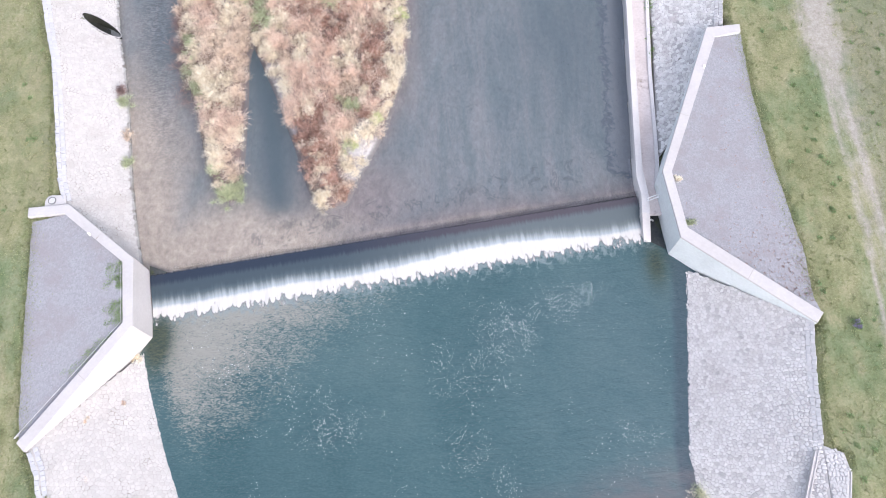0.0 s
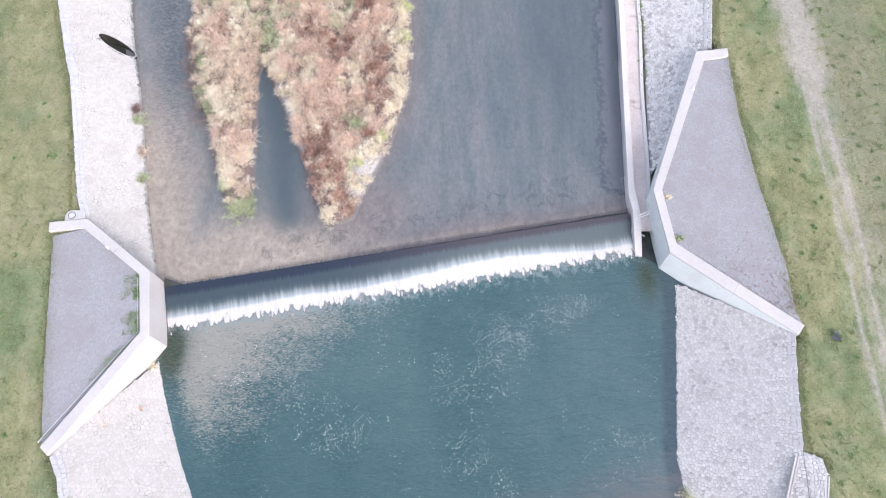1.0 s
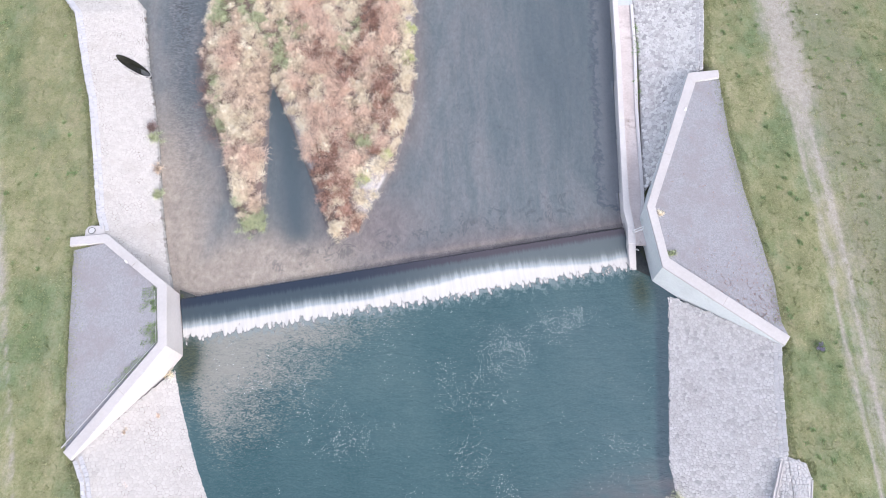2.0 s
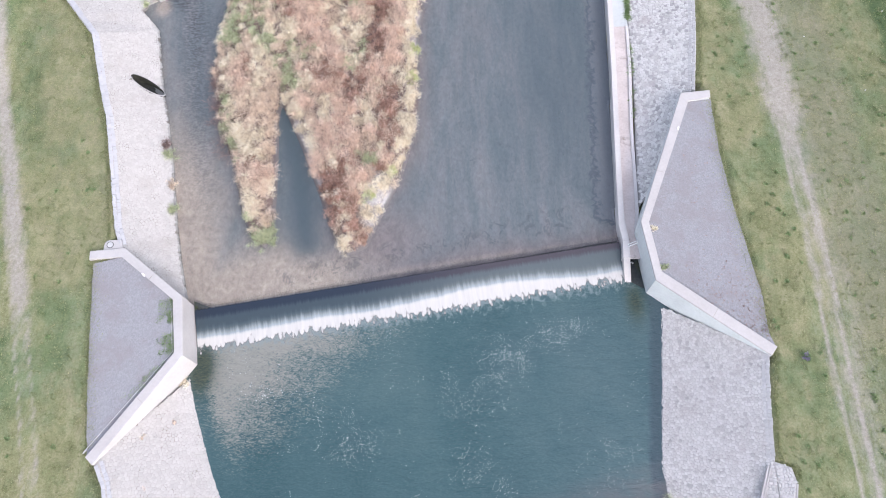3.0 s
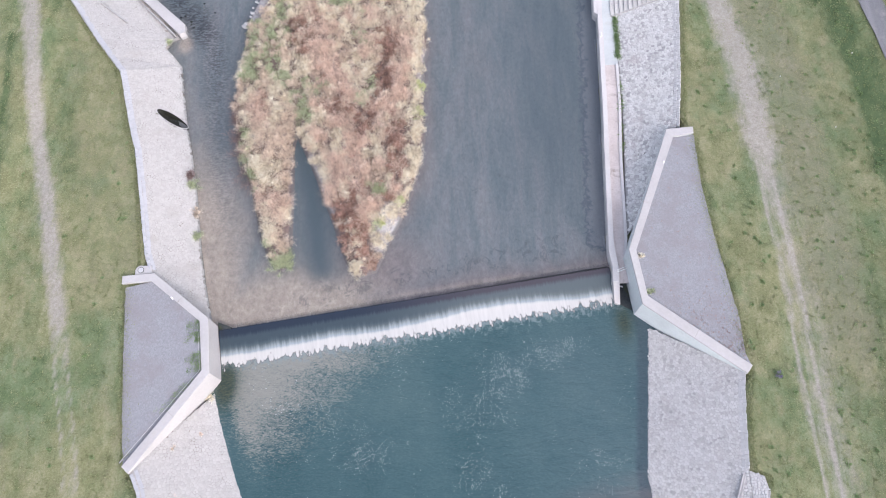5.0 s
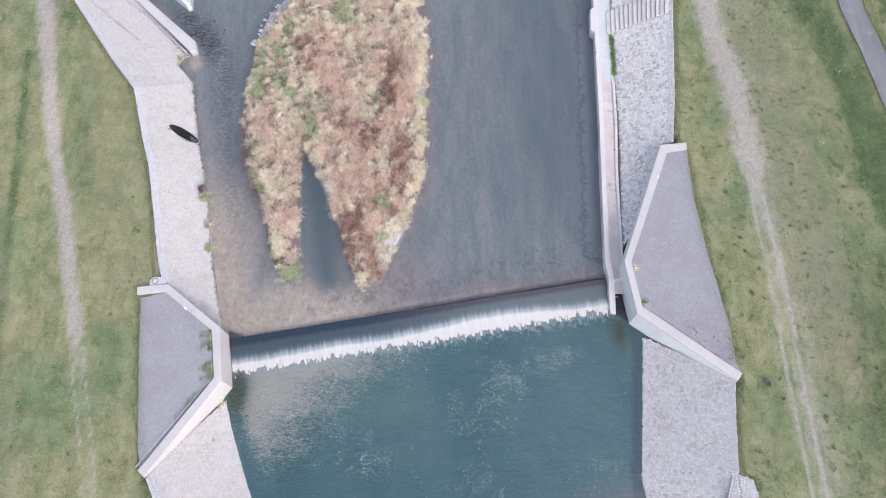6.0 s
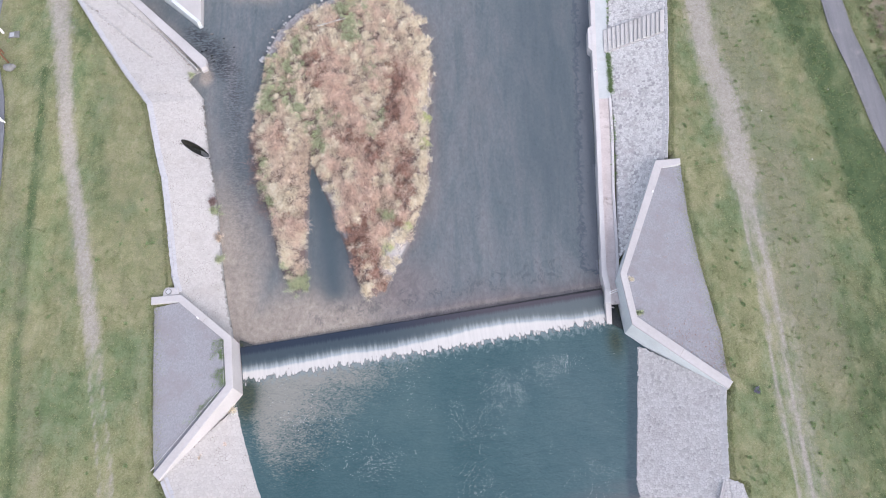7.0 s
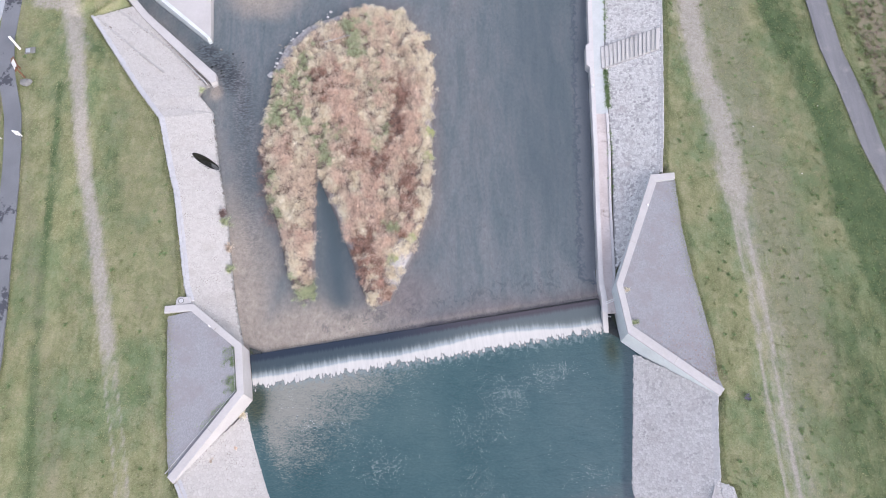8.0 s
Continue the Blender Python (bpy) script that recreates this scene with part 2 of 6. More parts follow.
def gravel_material():
    n = Nodes("grey_gravel")
    v = n.add("ShaderNodeTexVoronoi")
    v.inputs["Scale"].default_value = 16
    n.put(n.place, v.inputs["Vector"])
    grey = n.ramp(v.outputs["Color"], [(0.15, (0.232, 0.236, 0.256)), (0.85, (0.318, 0.322, 0.344))])
    c = n.mix(n.math("MULTIPLY", n.span(n.noise(0.6, 8, 0.74), 0.44, 0.66), 0.7), grey, (0.238, 0.214, 0.220))
    c = n.mix(n.math("MULTIPLY", n.noise(5, 6, 0.7), 0.35), c, (0.40, 0.39, 0.42))
    n.bump(v.outputs["Distance"], 0.35, 0.02)
    return n.done(c, 0.95)


def bed_material():
    """River bed above the weir: pale sand off the left bank, brown and blue-grey silt in the run, weed-grown hollows."""
    n = Nodes("silty_river_bed")
    wav = n.noise(0.16, 5, 0.6, (1, 0.55, 1))
    stray = n.math("MULTIPLY", n.math("SUBTRACT", wav, 0.5), 0.9)
    drawn = n.noise(0.55, 8, 0.66, (1.5, 0.28, 1), 0.06, 0.5)
    silt = n.ramp(drawn, [(0.32, (0.154, 0.192, 0.212)), (0.50, (0.208, 0.236, 0.254)), (0.68, (0.268, 0.274, 0.288))])
    mud = n.ramp(n.noise(1.3, 8, 0.7, (1, 0.7, 1), 0.3, 0.8), [(0.30, (0.215, 0.186, 0.192)), (0.70, (0.345, 0.305, 0.300))])
    c = n.mix(n.span(n.math("ADD", n.attr("mud"), stray), 0.12, 0.80), silt, mud)
    sand = n.ramp(n.noise(2.2, 7, 0.7), [(0.30, (0.390, 0.328, 0.280)), (0.70, (0.585, 0.505, 0.435))])
    c = n.mix(n.span(n.math("ADD", n.attr("sand"), stray), 0.22, 0.80), c, sand)
    speck = n.ramp(n.noise(4.5, 6, 0.8, (1, 0.6, 1), 0.2, 0.5), [(0.30, (0.76, 0.76, 0.76)), (0.68, (1.16, 1.15, 1.14))])
    c = n.mix(1.0, c, speck, "MULTIPLY")
    c = n.mix(n.math("MULTIPLY", n.attr("deep"), 0.9), c, (0.088, 0.125, 0.146))
    # hollows and weed beds: short dark hooks
    hook = n.noise(1.15, 6, 0.6, (1.0, 0.8, 1), 0.6, 1.3)
    hook = n.math("MULTIPLY", n.span(hook, 0.50, 0.56), n.math("SUBTRACT", 1.0, n.span(hook, 0.575, 0.63)))
    where = n.span(n.math("ADD", n.attr("weed"), n.math("MULTIPLY", n.math("SUBTRACT", n.noise(0.9, 4, 0.6), 0.5), 3.2)), 0.62, 1.0)
    c = n.mix(n.math("MULTIPLY", n.math("MULTIPLY", hook, where), 0.42), c, (0.085, 0.095, 0.112))
    # the edge of the silt that has settled along the kerb
    lane = n.math("ADD", n.attr("lane"), n.math("MULTIPLY", n.math("SUBTRACT", n.noise(1.5, 5, 0.65, distort=0.8), 0.5), 0.9))
    rim = n.math("MULTIPLY", n.span(lane, 0.40, 0.50), n.math("SUBTRACT", 1.0, n.span(lane, 0.50, 0.66)))
    c = n.mix(n.math("MULTIPLY", n.span(lane, 0.45, 0.60), 0.5), c, (0.235, 0.245, 0.275))
    c = n.mix(n.math("MULTIPLY", rim, 0.7), c, (0.095, 0.118, 0.150))
    # shaded sides of surface ripples and waves, painted into the bed colour
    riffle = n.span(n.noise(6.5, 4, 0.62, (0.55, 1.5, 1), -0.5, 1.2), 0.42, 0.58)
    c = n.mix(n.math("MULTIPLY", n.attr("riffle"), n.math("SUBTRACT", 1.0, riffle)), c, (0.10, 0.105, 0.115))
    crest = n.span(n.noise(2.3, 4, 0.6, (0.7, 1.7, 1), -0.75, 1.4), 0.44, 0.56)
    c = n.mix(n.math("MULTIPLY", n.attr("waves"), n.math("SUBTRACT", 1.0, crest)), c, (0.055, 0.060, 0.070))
    n.bump(n.noise(2.0, 6, 0.7), 0.5, 0.08)
    return n.done(c, 0.9)


def water_above():
    """Clear shallow water: gloss over a faint tint that lets the bed show."""
    n = Nodes("shallow_clear_water")
    n.nt.nodes.remove(n.bsdf)
    out = n.nt.nodes["Material Output"]
    h = n.math("ADD", n.noise(2.6, 4, 0.6, (1, 0.5, 1), 0.3, 0.6), n.math("MULTIPLY", n.noise(9, 3, 0.6), 0.35))
    b = n.add("ShaderNodeBump")
    b.inputs["Strength"].default_value, b.inputs["Distance"].default_value = 0.5, 0.03 * UNIT
    n.put(h, b.inputs["Height"])
    see = n.add("ShaderNodeBsdfTransparent")
    see.inputs[0].default_value = (0.825, 0.835, 0.84, 1)
    gloss = n.add("ShaderNodeBsdfGlossy")
    gloss.inputs["Roughness"].default_value = 0.12
    n.put(b.outputs[0], gloss.inputs["Normal"])
    mixer = n.add("ShaderNodeMixShader")
    mixer.inputs[0].default_value = 0.03
    n.put(see.outputs[0], mixer.inputs[1])
    n.put(gloss.outputs[0], mixer.inputs[2])
    n.put(mixer.outputs[0], out.inputs["Surface"])
    return n.mat


def water_below():
    """Deep, turbid green-blue pool with ripples running from the fall."""
    n = Nodes("turbid_pool_water")
    a = n.noise(0.13, 5, 0.58, (1, 0.8, 1), 0.5)
    c = n.ramp(a, [(0.34, (0.036, 0.082, 0.093)), (0.50, (0.050, 0.101, 0.112)), (0.66, (0.070, 0.122, 0.130))])
    c = n.mix(n.math("MULTIPLY", n.attr("murk"), 0.50), c, n.ramp(n.noise(0.5, 6, 0.62), [(0.3, (0.062, 0.110, 0.126)), (0.7, (0.096, 0.142, 0.156))]))
    ripple = n.noise(5.2, 6, 0.66, (0.65, 1.5, 1), -0.55, 1.6)
    chop = n.noise(11.0, 5, 0.6, (0.7, 1.3, 1), -0.55, 0.9)
    # lighter ripple tops: their sheen is put into the colour
    c = n.mix(n.math("MULTIPLY", n.span(n.math("ADD", n.math("MULTIPLY", ripple, 0.5), n.math("MULTIPLY", chop, 0.5)), 0.42, 0.62), 0.11), c, (0.22, 0.28, 0.29))
    # pale sky reflection painted into the colour between the ripples
    show = n.math("ADD", n.math("ADD", n.math("MULTIPLY", ripple, 0.7), n.math("MULTIPLY", chop, 0.3)), n.math("MULTIPLY", n.math("SUBTRACT", n.attr("sky_gleam"), 0.5), 0.36))
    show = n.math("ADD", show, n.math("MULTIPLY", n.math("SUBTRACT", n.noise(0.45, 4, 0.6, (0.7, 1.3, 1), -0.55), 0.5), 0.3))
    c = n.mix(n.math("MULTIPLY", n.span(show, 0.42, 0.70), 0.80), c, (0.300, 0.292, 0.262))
    # plumes boiling up before the foam
    boil = n.noise(3.2, 5, 0.66, (1.0, 0.8, 1), 0.15, 0.5)
    plume = n.span(n.math("ADD", boil, n.math("MULTIPLY", n.math("SUBTRACT", n.attr("froth"), 0.5), 0.42)), 0.46, 0.68)
    c = n.mix(n.math("MULTIPLY", n.math("MULTIPLY", plume, n.span(n.attr("froth"), 0.03, 0.5)), 0.75), c, (0.205, 0.255, 0.268))
    c = n.mix(n.attr("dark_margin"), c, n.ramp(ripple, [(0.4, (0.044, 0.072, 0.090)), (0.7, (0.070, 0.096, 0.114))]))
    c = n.mix(n.math("MULTIPLY", n.attr("silt"), n.span(n.noise(0.7, 6, 0.65, (0.6, 1.4, 1)), 0.25, 0.6)), c, (0.140, 0.128, 0.135))
    # dark reflection of the wing walls, painted into the water colour
    c = n.mix(n.attr("wall_shade"), c, n.ramp(ripple, [(0.4, (0.034, 0.054, 0.046)), (0.7, (0.080, 0.090, 0.062))]))
    w1 = n.noise(1.3, 3, 0.5, (0.6, 1.3, 1), -0.6, 0.8)
    w2 = n.noise(4.2, 4, 0.6, (0.65, 1.4, 1), -0.55, 0.6)
    n.bump(n.math("ADD", w1, n.math("MULTIPLY", w2, 0.45)), 0.7, 0.09)
    n.bsdf.inputs["IOR"].default_value = 1.33
    return n.done(c, 0.08)


def fall_water():
    """The sheet over the weir: smooth and dark at the lip, torn white towards the foot, open between the lobes of foam."""
    n = Nodes("falling_water")
    uv = n.add("ShaderNodeUVMap", uv_map="flow").outputs[0]
    sep = n.add("ShaderNodeSeparateXYZ")
    n.put(uv, sep.inputs[0])
    u, v = sep.outputs["X"], sep.outputs["Y"]
    streak = n.noise(1.0, 4, 0.55, (5.0, 0.40, 1), coords=uv)
    fray = n.noise(1.0, 3, 0.6, (9.0, 0.6, 1), coords=uv)
    wide = n.noise(1.0, 3, 0.5, (0.22, 0.1, 1), coords=uv)
    wander = n.math("MULTIPLY", n.math("SUBTRACT", wide, 0.5), 0.55)
    sway = lambda k: n.math("MULTIPLY", n.math("SUBTRACT", streak, 0.5), k)
    # the white begins lower towards the left bank
    late = n.math("ADD", n.math("MULTIPLY", n.math("SUBTRACT", 1.0, n.span(u, 11.0, 18.0)), 0.34), n.math("MULTIPLY", n.span(u, 19.0, 25.0), 0.46))
    run = n.math("SUBTRACT", n.math("ADD", v, wander), late)
    thin = n.span(n.math("ADD", run, sway(0.55)), 0.88, 1.42)
    white = n.span(n.math("ADD", run, sway(0.20)), 1.26, 1.48)
    lobes = n.add("ShaderNodeTexVoronoi", feature="SMOOTH_F1")
    lobes.inputs["Scale"].default_value, lobes.inputs["Smoothness"].default_value = 1.0, 0.25
    warp = n.add("ShaderNodeMapping")
    warp.inputs["Scale"].default_value = (4.6, 2.2, 1)
    n.put(uv, warp.inputs["Vector"])
    n.put(warp.outputs[0], lobes.inputs["Vector"])
    torn = n.math("ADD", n.math("MULTIPLY", n.math("SUBTRACT", 0.5, lobes.outputs["Distance"]), 0.95), n.math("MULTIPLY", n.math("SUBTRACT", n.noise(1.0, 4, 0.65, (7.0, 5.0, 1), coords=uv), 0.5), 0.55))
    torn = n.math("SUBTRACT", torn, n.math("MULTIPLY", n.span(u, 18.0, 24.0), 0.10))
    gone = n.span(n.math("SUBTRACT", v, n.math("MULTIPLY", torn, 0.75)), 2.20, 2.56)
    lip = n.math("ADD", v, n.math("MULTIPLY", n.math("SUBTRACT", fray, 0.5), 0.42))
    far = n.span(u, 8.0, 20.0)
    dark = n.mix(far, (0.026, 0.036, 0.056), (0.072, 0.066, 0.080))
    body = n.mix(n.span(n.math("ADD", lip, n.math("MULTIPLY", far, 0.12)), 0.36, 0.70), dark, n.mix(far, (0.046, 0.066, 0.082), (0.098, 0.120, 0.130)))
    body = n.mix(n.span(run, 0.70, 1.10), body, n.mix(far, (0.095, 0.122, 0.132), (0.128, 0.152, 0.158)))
    body = n.mix(n.math("MULTIPLY", n.math("MULTIPLY", n.span(streak, 0.40, 0.65), n.span(run, 0.5, 1.0)), 0.18), body, (0.22, 0.25, 0.26))
    c = n.mix(n.math("MULTIPLY", thin, 0.72), body, (0.42, 0.47, 0.50))
    c = n.mix(white, c, n.ramp(streak, [(0.3, (0.47, 0.465, 0.455)), (0.65, (0.535, 0.525, 0.512))]))
    n.bump(n.math("ADD", n.math("MULTIPLY", streak, n.span(v, 0.5, 1.2)), torn), 0.25, 0.03)
    n.bsdf.inputs["IOR"].default_value = 1.33
    r = n.add("ShaderNodeMapRange")
    r.inputs["To Min"].default_value, r.inputs["To Max"].default_value = 0.10, 0.7
    n.put(white, r.inputs["Value"])
    n.put(r.outputs[0], n.bsdf.inputs["Roughness"])
    n.put(c, n.bsdf.inputs["Base Color"])
    n.put(n.math("MULTIPLY", n.span(lip, -0.06, 0.05), n.math("SUBTRACT", 1.0, gone)), n.bsdf.inputs["Alpha"])
    return n.mat


M["ground"] = ground_material()
M["gravel"] = gravel_material()
M["bed"] = bed_material()
M["water_up"] = water_above()
M["water_dn"] = water_below()
M["fall"] = fall_water()
M["foam"] = mottled("white_foam", (0.52, 0.56, 0.57), (0.72, 0.74, 0.75), 2, 12, 0.7, 0.5)


# ---- building helpers ----
def mesh_ob(name, verts, faces, material, parent=None, smooth=False):
    me = bpy.data.meshes.new(name)
    me.from_pydata([tuple(map(float, v)) for v in verts], [], [tuple(map(int, f)) for f in faces])
    me.materials.append(material)
    if smooth:
        me.polygons.foreach_set("use_smooth", [True] * len(me.polygons))
    ob = new(name, me)
    if parent is not None:
        ob.parent = parent
    return ob


def part(name, bm, material, parent=None, label=""):
    me = bpy.data.meshes.new(name)
    bmesh.ops.recalc_face_normals(bm, faces=bm.faces)
    bm.to_mesh(me)
    bm.free()
    me.materials.append(material)
    ob = new(name, me)
    if parent is not None:
        ob.parent = parent
    if label:
        ob["label"] = label
    return ob


def prism(bm, ring, z0, z1, bevel=0.0):
    """Adds an upright prism over a ring of (x, y). z1: a height or one for each corner."""
    tops = z1 if hasattr(z1, "__len__") else [z1] * len(ring)
    lows = z0 if hasattr(z0, "__len__") else [z0] * len(ring)
    a = [bm.verts.new((x, y, z)) for (x, y), z in zip(ring, lows)]
    b = [bm.verts.new((x, y, z)) for (x, y), z in zip(ring, tops)]
    n = len(ring)
    made = [bm.faces.new(a[::-1]), bm.faces.new(b)]
    made += [bm.faces.new((a[i], a[(i + 1) % n], b[(i + 1) % n], b[i])) for i in range(n)]
    if bevel:
        edges = list({e for f in made[1:2] for e in f.edges})
        bmesh.ops.bevel(bm, geom=edges, offset=bevel, segments=2, affect="EDGES", profile=0.5)


def box(bm, m, sx, sy, sz, bevel=0.0):
    r = bmesh.ops.create_cube(bm, size=1.0, matrix=m @ Matrix.Diagonal((sx, sy, sz, 1)))
    if bevel:
        es = list({e for v in r["verts"] for e in v.link_edges})
        bmesh.ops.bevel(bm, geom=es, offset=bevel, segments=2, affect="EDGES", profile=0.5)


def rod(bm, a, b, r0, r1=None, sides=10):
    a, b = Vector(a), Vector(b)
    m = Matrix.Translation((a + b) / 2) @ (b - a).to_track_quat("Z", "Y").to_matrix().to_4x4()
    bmesh.ops.create_cone(bm, cap_ends=True, segments=sides, radius1=r0, radius2=r0 if r1 is None else r1, depth=(b - a).length, matrix=m)


def inside(x, y, ring):
    """Which of the points lie in the ring."""
    x, y = np.asarray(x, float), np.asarray(y, float)
    res = np.zeros(x.shape, bool)
    n = len(ring)
    for i in range(n):
        (x0, y0), (x1, y1) = ring[i], ring[(i + 1) % n]
        if y0 == y1:
            continue
        res ^= ((y0 > y) != (y1 > y)) & (x < (x1 - x0) * (y - y0) / (y1 - y0) + x0)
    return res


def away(x, y, line):
    """Distance of the points from a polyline."""
    x, y = np.asarray(x, float), np.asarray(y, float)
    best = np.full(x.shape, 1e9)
    for (x0, y0), (x1, y1) in zip(line, line[1:]):
        dx, dy = x1 - x0, y1 - y0
        t = np.clip(((x - x0) * dx + (y - y0) * dy) / (dx * dx + dy * dy), 0, 1)
        best = np.minimum(best, np.hypot(x - x0 - t * dx, y - y0 - t * dy))
    return best


def along(line, step):
    """Points every step along a polyline, with the direction there."""
    out, carry = [], 0.0
    for a, b in zip(line, line[1:]):
        a, b = Vector(a), Vector(b)
        d = b - a
        s = carry
        while s < d.length:
            out.append((a + d * (s / d.length), d.normalized()))
            s += step
        carry = s - d.length
    return out


# ---- the plan: edges of banks, walls and tracks ----
L_TOP = [(-18.34, -300.0), (-18.51, 0.23), (-19.46, 2.35), (-15.95, 8.0), (-16.17, 11.4), (-19.92, 14.35), (-20.55, 15.25), (-21.21, 18.84), (-22.22, 23.31), (-23.15, 25.94), (-24.6, 30.73), (-28.07, 35.31), (-32.1, 41.35), (-29.95, 43.75), (-33.0, 48.12), (-40.74, 54.89), (-40.74, 300.0)]
L_TOE = [(-12.6, -300.0), (-12.38, -0.87), (-12.78, 0.07), (-13.69, 2.18), (-14.93, 5.43), (-15.56, 7.26), (-15.39, 7.95), (-15.59, 11.19), (-16.58, 12.57), (-17.61, 16.83), (-18.45, 21.35), (-19.82, 26.73), (-20.98, 32.43), (-21.7, 34.83), (-21.42, 35.39), (-30.07, 44.46), (-40.13, 55.04), (-40.13, 300.0)]
R_TOE = [(12.09, -300.0), (11.64, -2.47), (11.08, 0.62), (10.99, 1.80), (11.55, 6.13), (12.12, 10.95), (11.68, 12.04), (11.31, 15.58), (11.64, 16.95), (12.02, 22.15), (12.51, 28.27), (12.66, 36.14), (13.37, 43.7), (14.24, 53.31), (22.09, 300.0)]
R_TOP = [(16.84, -300.0), (16.86, -2.52), (17.45, 0.97), (17.46, 1.42), (16.55, 1.71), (16.87, 4.49), (17.41, 7.76), (11.76, 12.1), (11.24, 15.53), (15.04, 24.34), (15.9, 25.12), (16.95, 32.68), (18.11, 42.2), (19.48, 53.57), (27.84, 300.0)]
KERB = [(10.31, 15.03), (10.12, 16.17), (10.7, 25.45), (11.29, 35.51), (11.82, 43.62), (12.44, 53.21)]
L_TRACK = [(-35.7, 48.0), (-34.53, 43.7), (-33.62, 40.45), (-32.7, 37.34), (-31.48, 32.62), (-30.38, 28.19), (-29.44, 24.53), (-28.29, 21.05), (-27.32, 17.75), (-26.4, 14.62), (-25.45, 11.22), (-24.41, 7.21), (-23.52, 4.2), (-22.79, 1.33), (-20.3, -11.5)]
R_TRACK = [(20.36, 56.09), (20.21, 42.17), (20.1, 36.0), (20.99, 30.34), (21.06, 25.1), (21.09, 20.19), (21.28, 15.7), (21.27, 11.38), (21.05, 5.92), (21.15, 1.87), (21.03, -11.48)]
L_ROAD = [(-43.5, 72.0), (-39.6, 47.0), (-39.1, 43.1), (-38.65, 38.7), (-38.05, 35.6), (-37.3, 33.4), (-36.4, 31.0), (-35.65, 27.6), (-35.1, 24.3), (-34.6, 20.8), (-34.1, 17.1), (-33.6, 13.6), (-33.2, 10.3), (-32.9, 6.0), (-32.7, -19.7)]
R_ROAD = [(31.25, 77.25), (31.14, 46.85), (31.15, 42.05), (31.26, 36.18), (31.87, 32.28), (32.42, 26.86), (33.52, 21.56), (34.93, 15.08), (37.02, 6.68), (42.57, -11.46)]
R_LUSH = [(26.06, 40.33), (27.0, 35.4), (28.1, 28.6), (28.1, 21.0), (28.9, 15.4), (29.7, 11.1), (31.0, 5.0), (33.0, -4.0)]
L_RIDGE = [(-33.2, 34.0), (-31.98, 24.86), (-31.18, 17.2), (-29.95, 7.22), (-29.14, 2.09), (-28.6, -4.0)]
CREST = [(-15.8, 11.22), (10.22, 15.12)]
CULVERT = ((-20.86, 27.36), 1.16, 0.37, math.radians(-28))


LW_BACK = [(-21.79, 13.92), (-19.85, 14.09), (-16.37, 11.33), (-15.87, 8.15), (-19.97, 2.55)]
LW_FRONT = [(-21.84, 14.46), (-19.75, 14.63), (-15.88, 11.52), (-15.4, 7.98), (-19.52, 2.14)]
RW_BACK = [(16.67, 24.3), (15.18, 24.07), (11.61, 15.6), (11.97, 12.43), (17.79, 7.89)]
RW_FRONT = [(16.7, 24.84), (14.8, 24.68), (11.17, 15.66), (11.60, 11.93), (17.40, 7.40)]


def crest_y(x):
    (x0, y0), (x1, y1) = CREST
    return y0 + (x - x0) * (y1 - y0) / (x1 - x0)


def x_at(line, y):
    line = sorted(line, key=lambda p: p[1])
    return np.interp(y, [p[1] for p in line], [p[0] for p in line])


def toe_at(y):
    ys = np.array([p[1] for p in L_TOE])
    return np.interp(y, ys, [p[0] for p in L_TOE])


# ---- ground: one carved sheet out to the horizon ----
def grades(fine0, fine1, step, far):
    mid = np.arange(fine0, fine1 + 1e-6, step)
    out = step * 1.35 ** np.arange(1, 40)
    out = np.cumsum(out)
    out = out[out < far]
    return np.concatenate([(fine0 - out)[::-1], mid, fine1 + out])


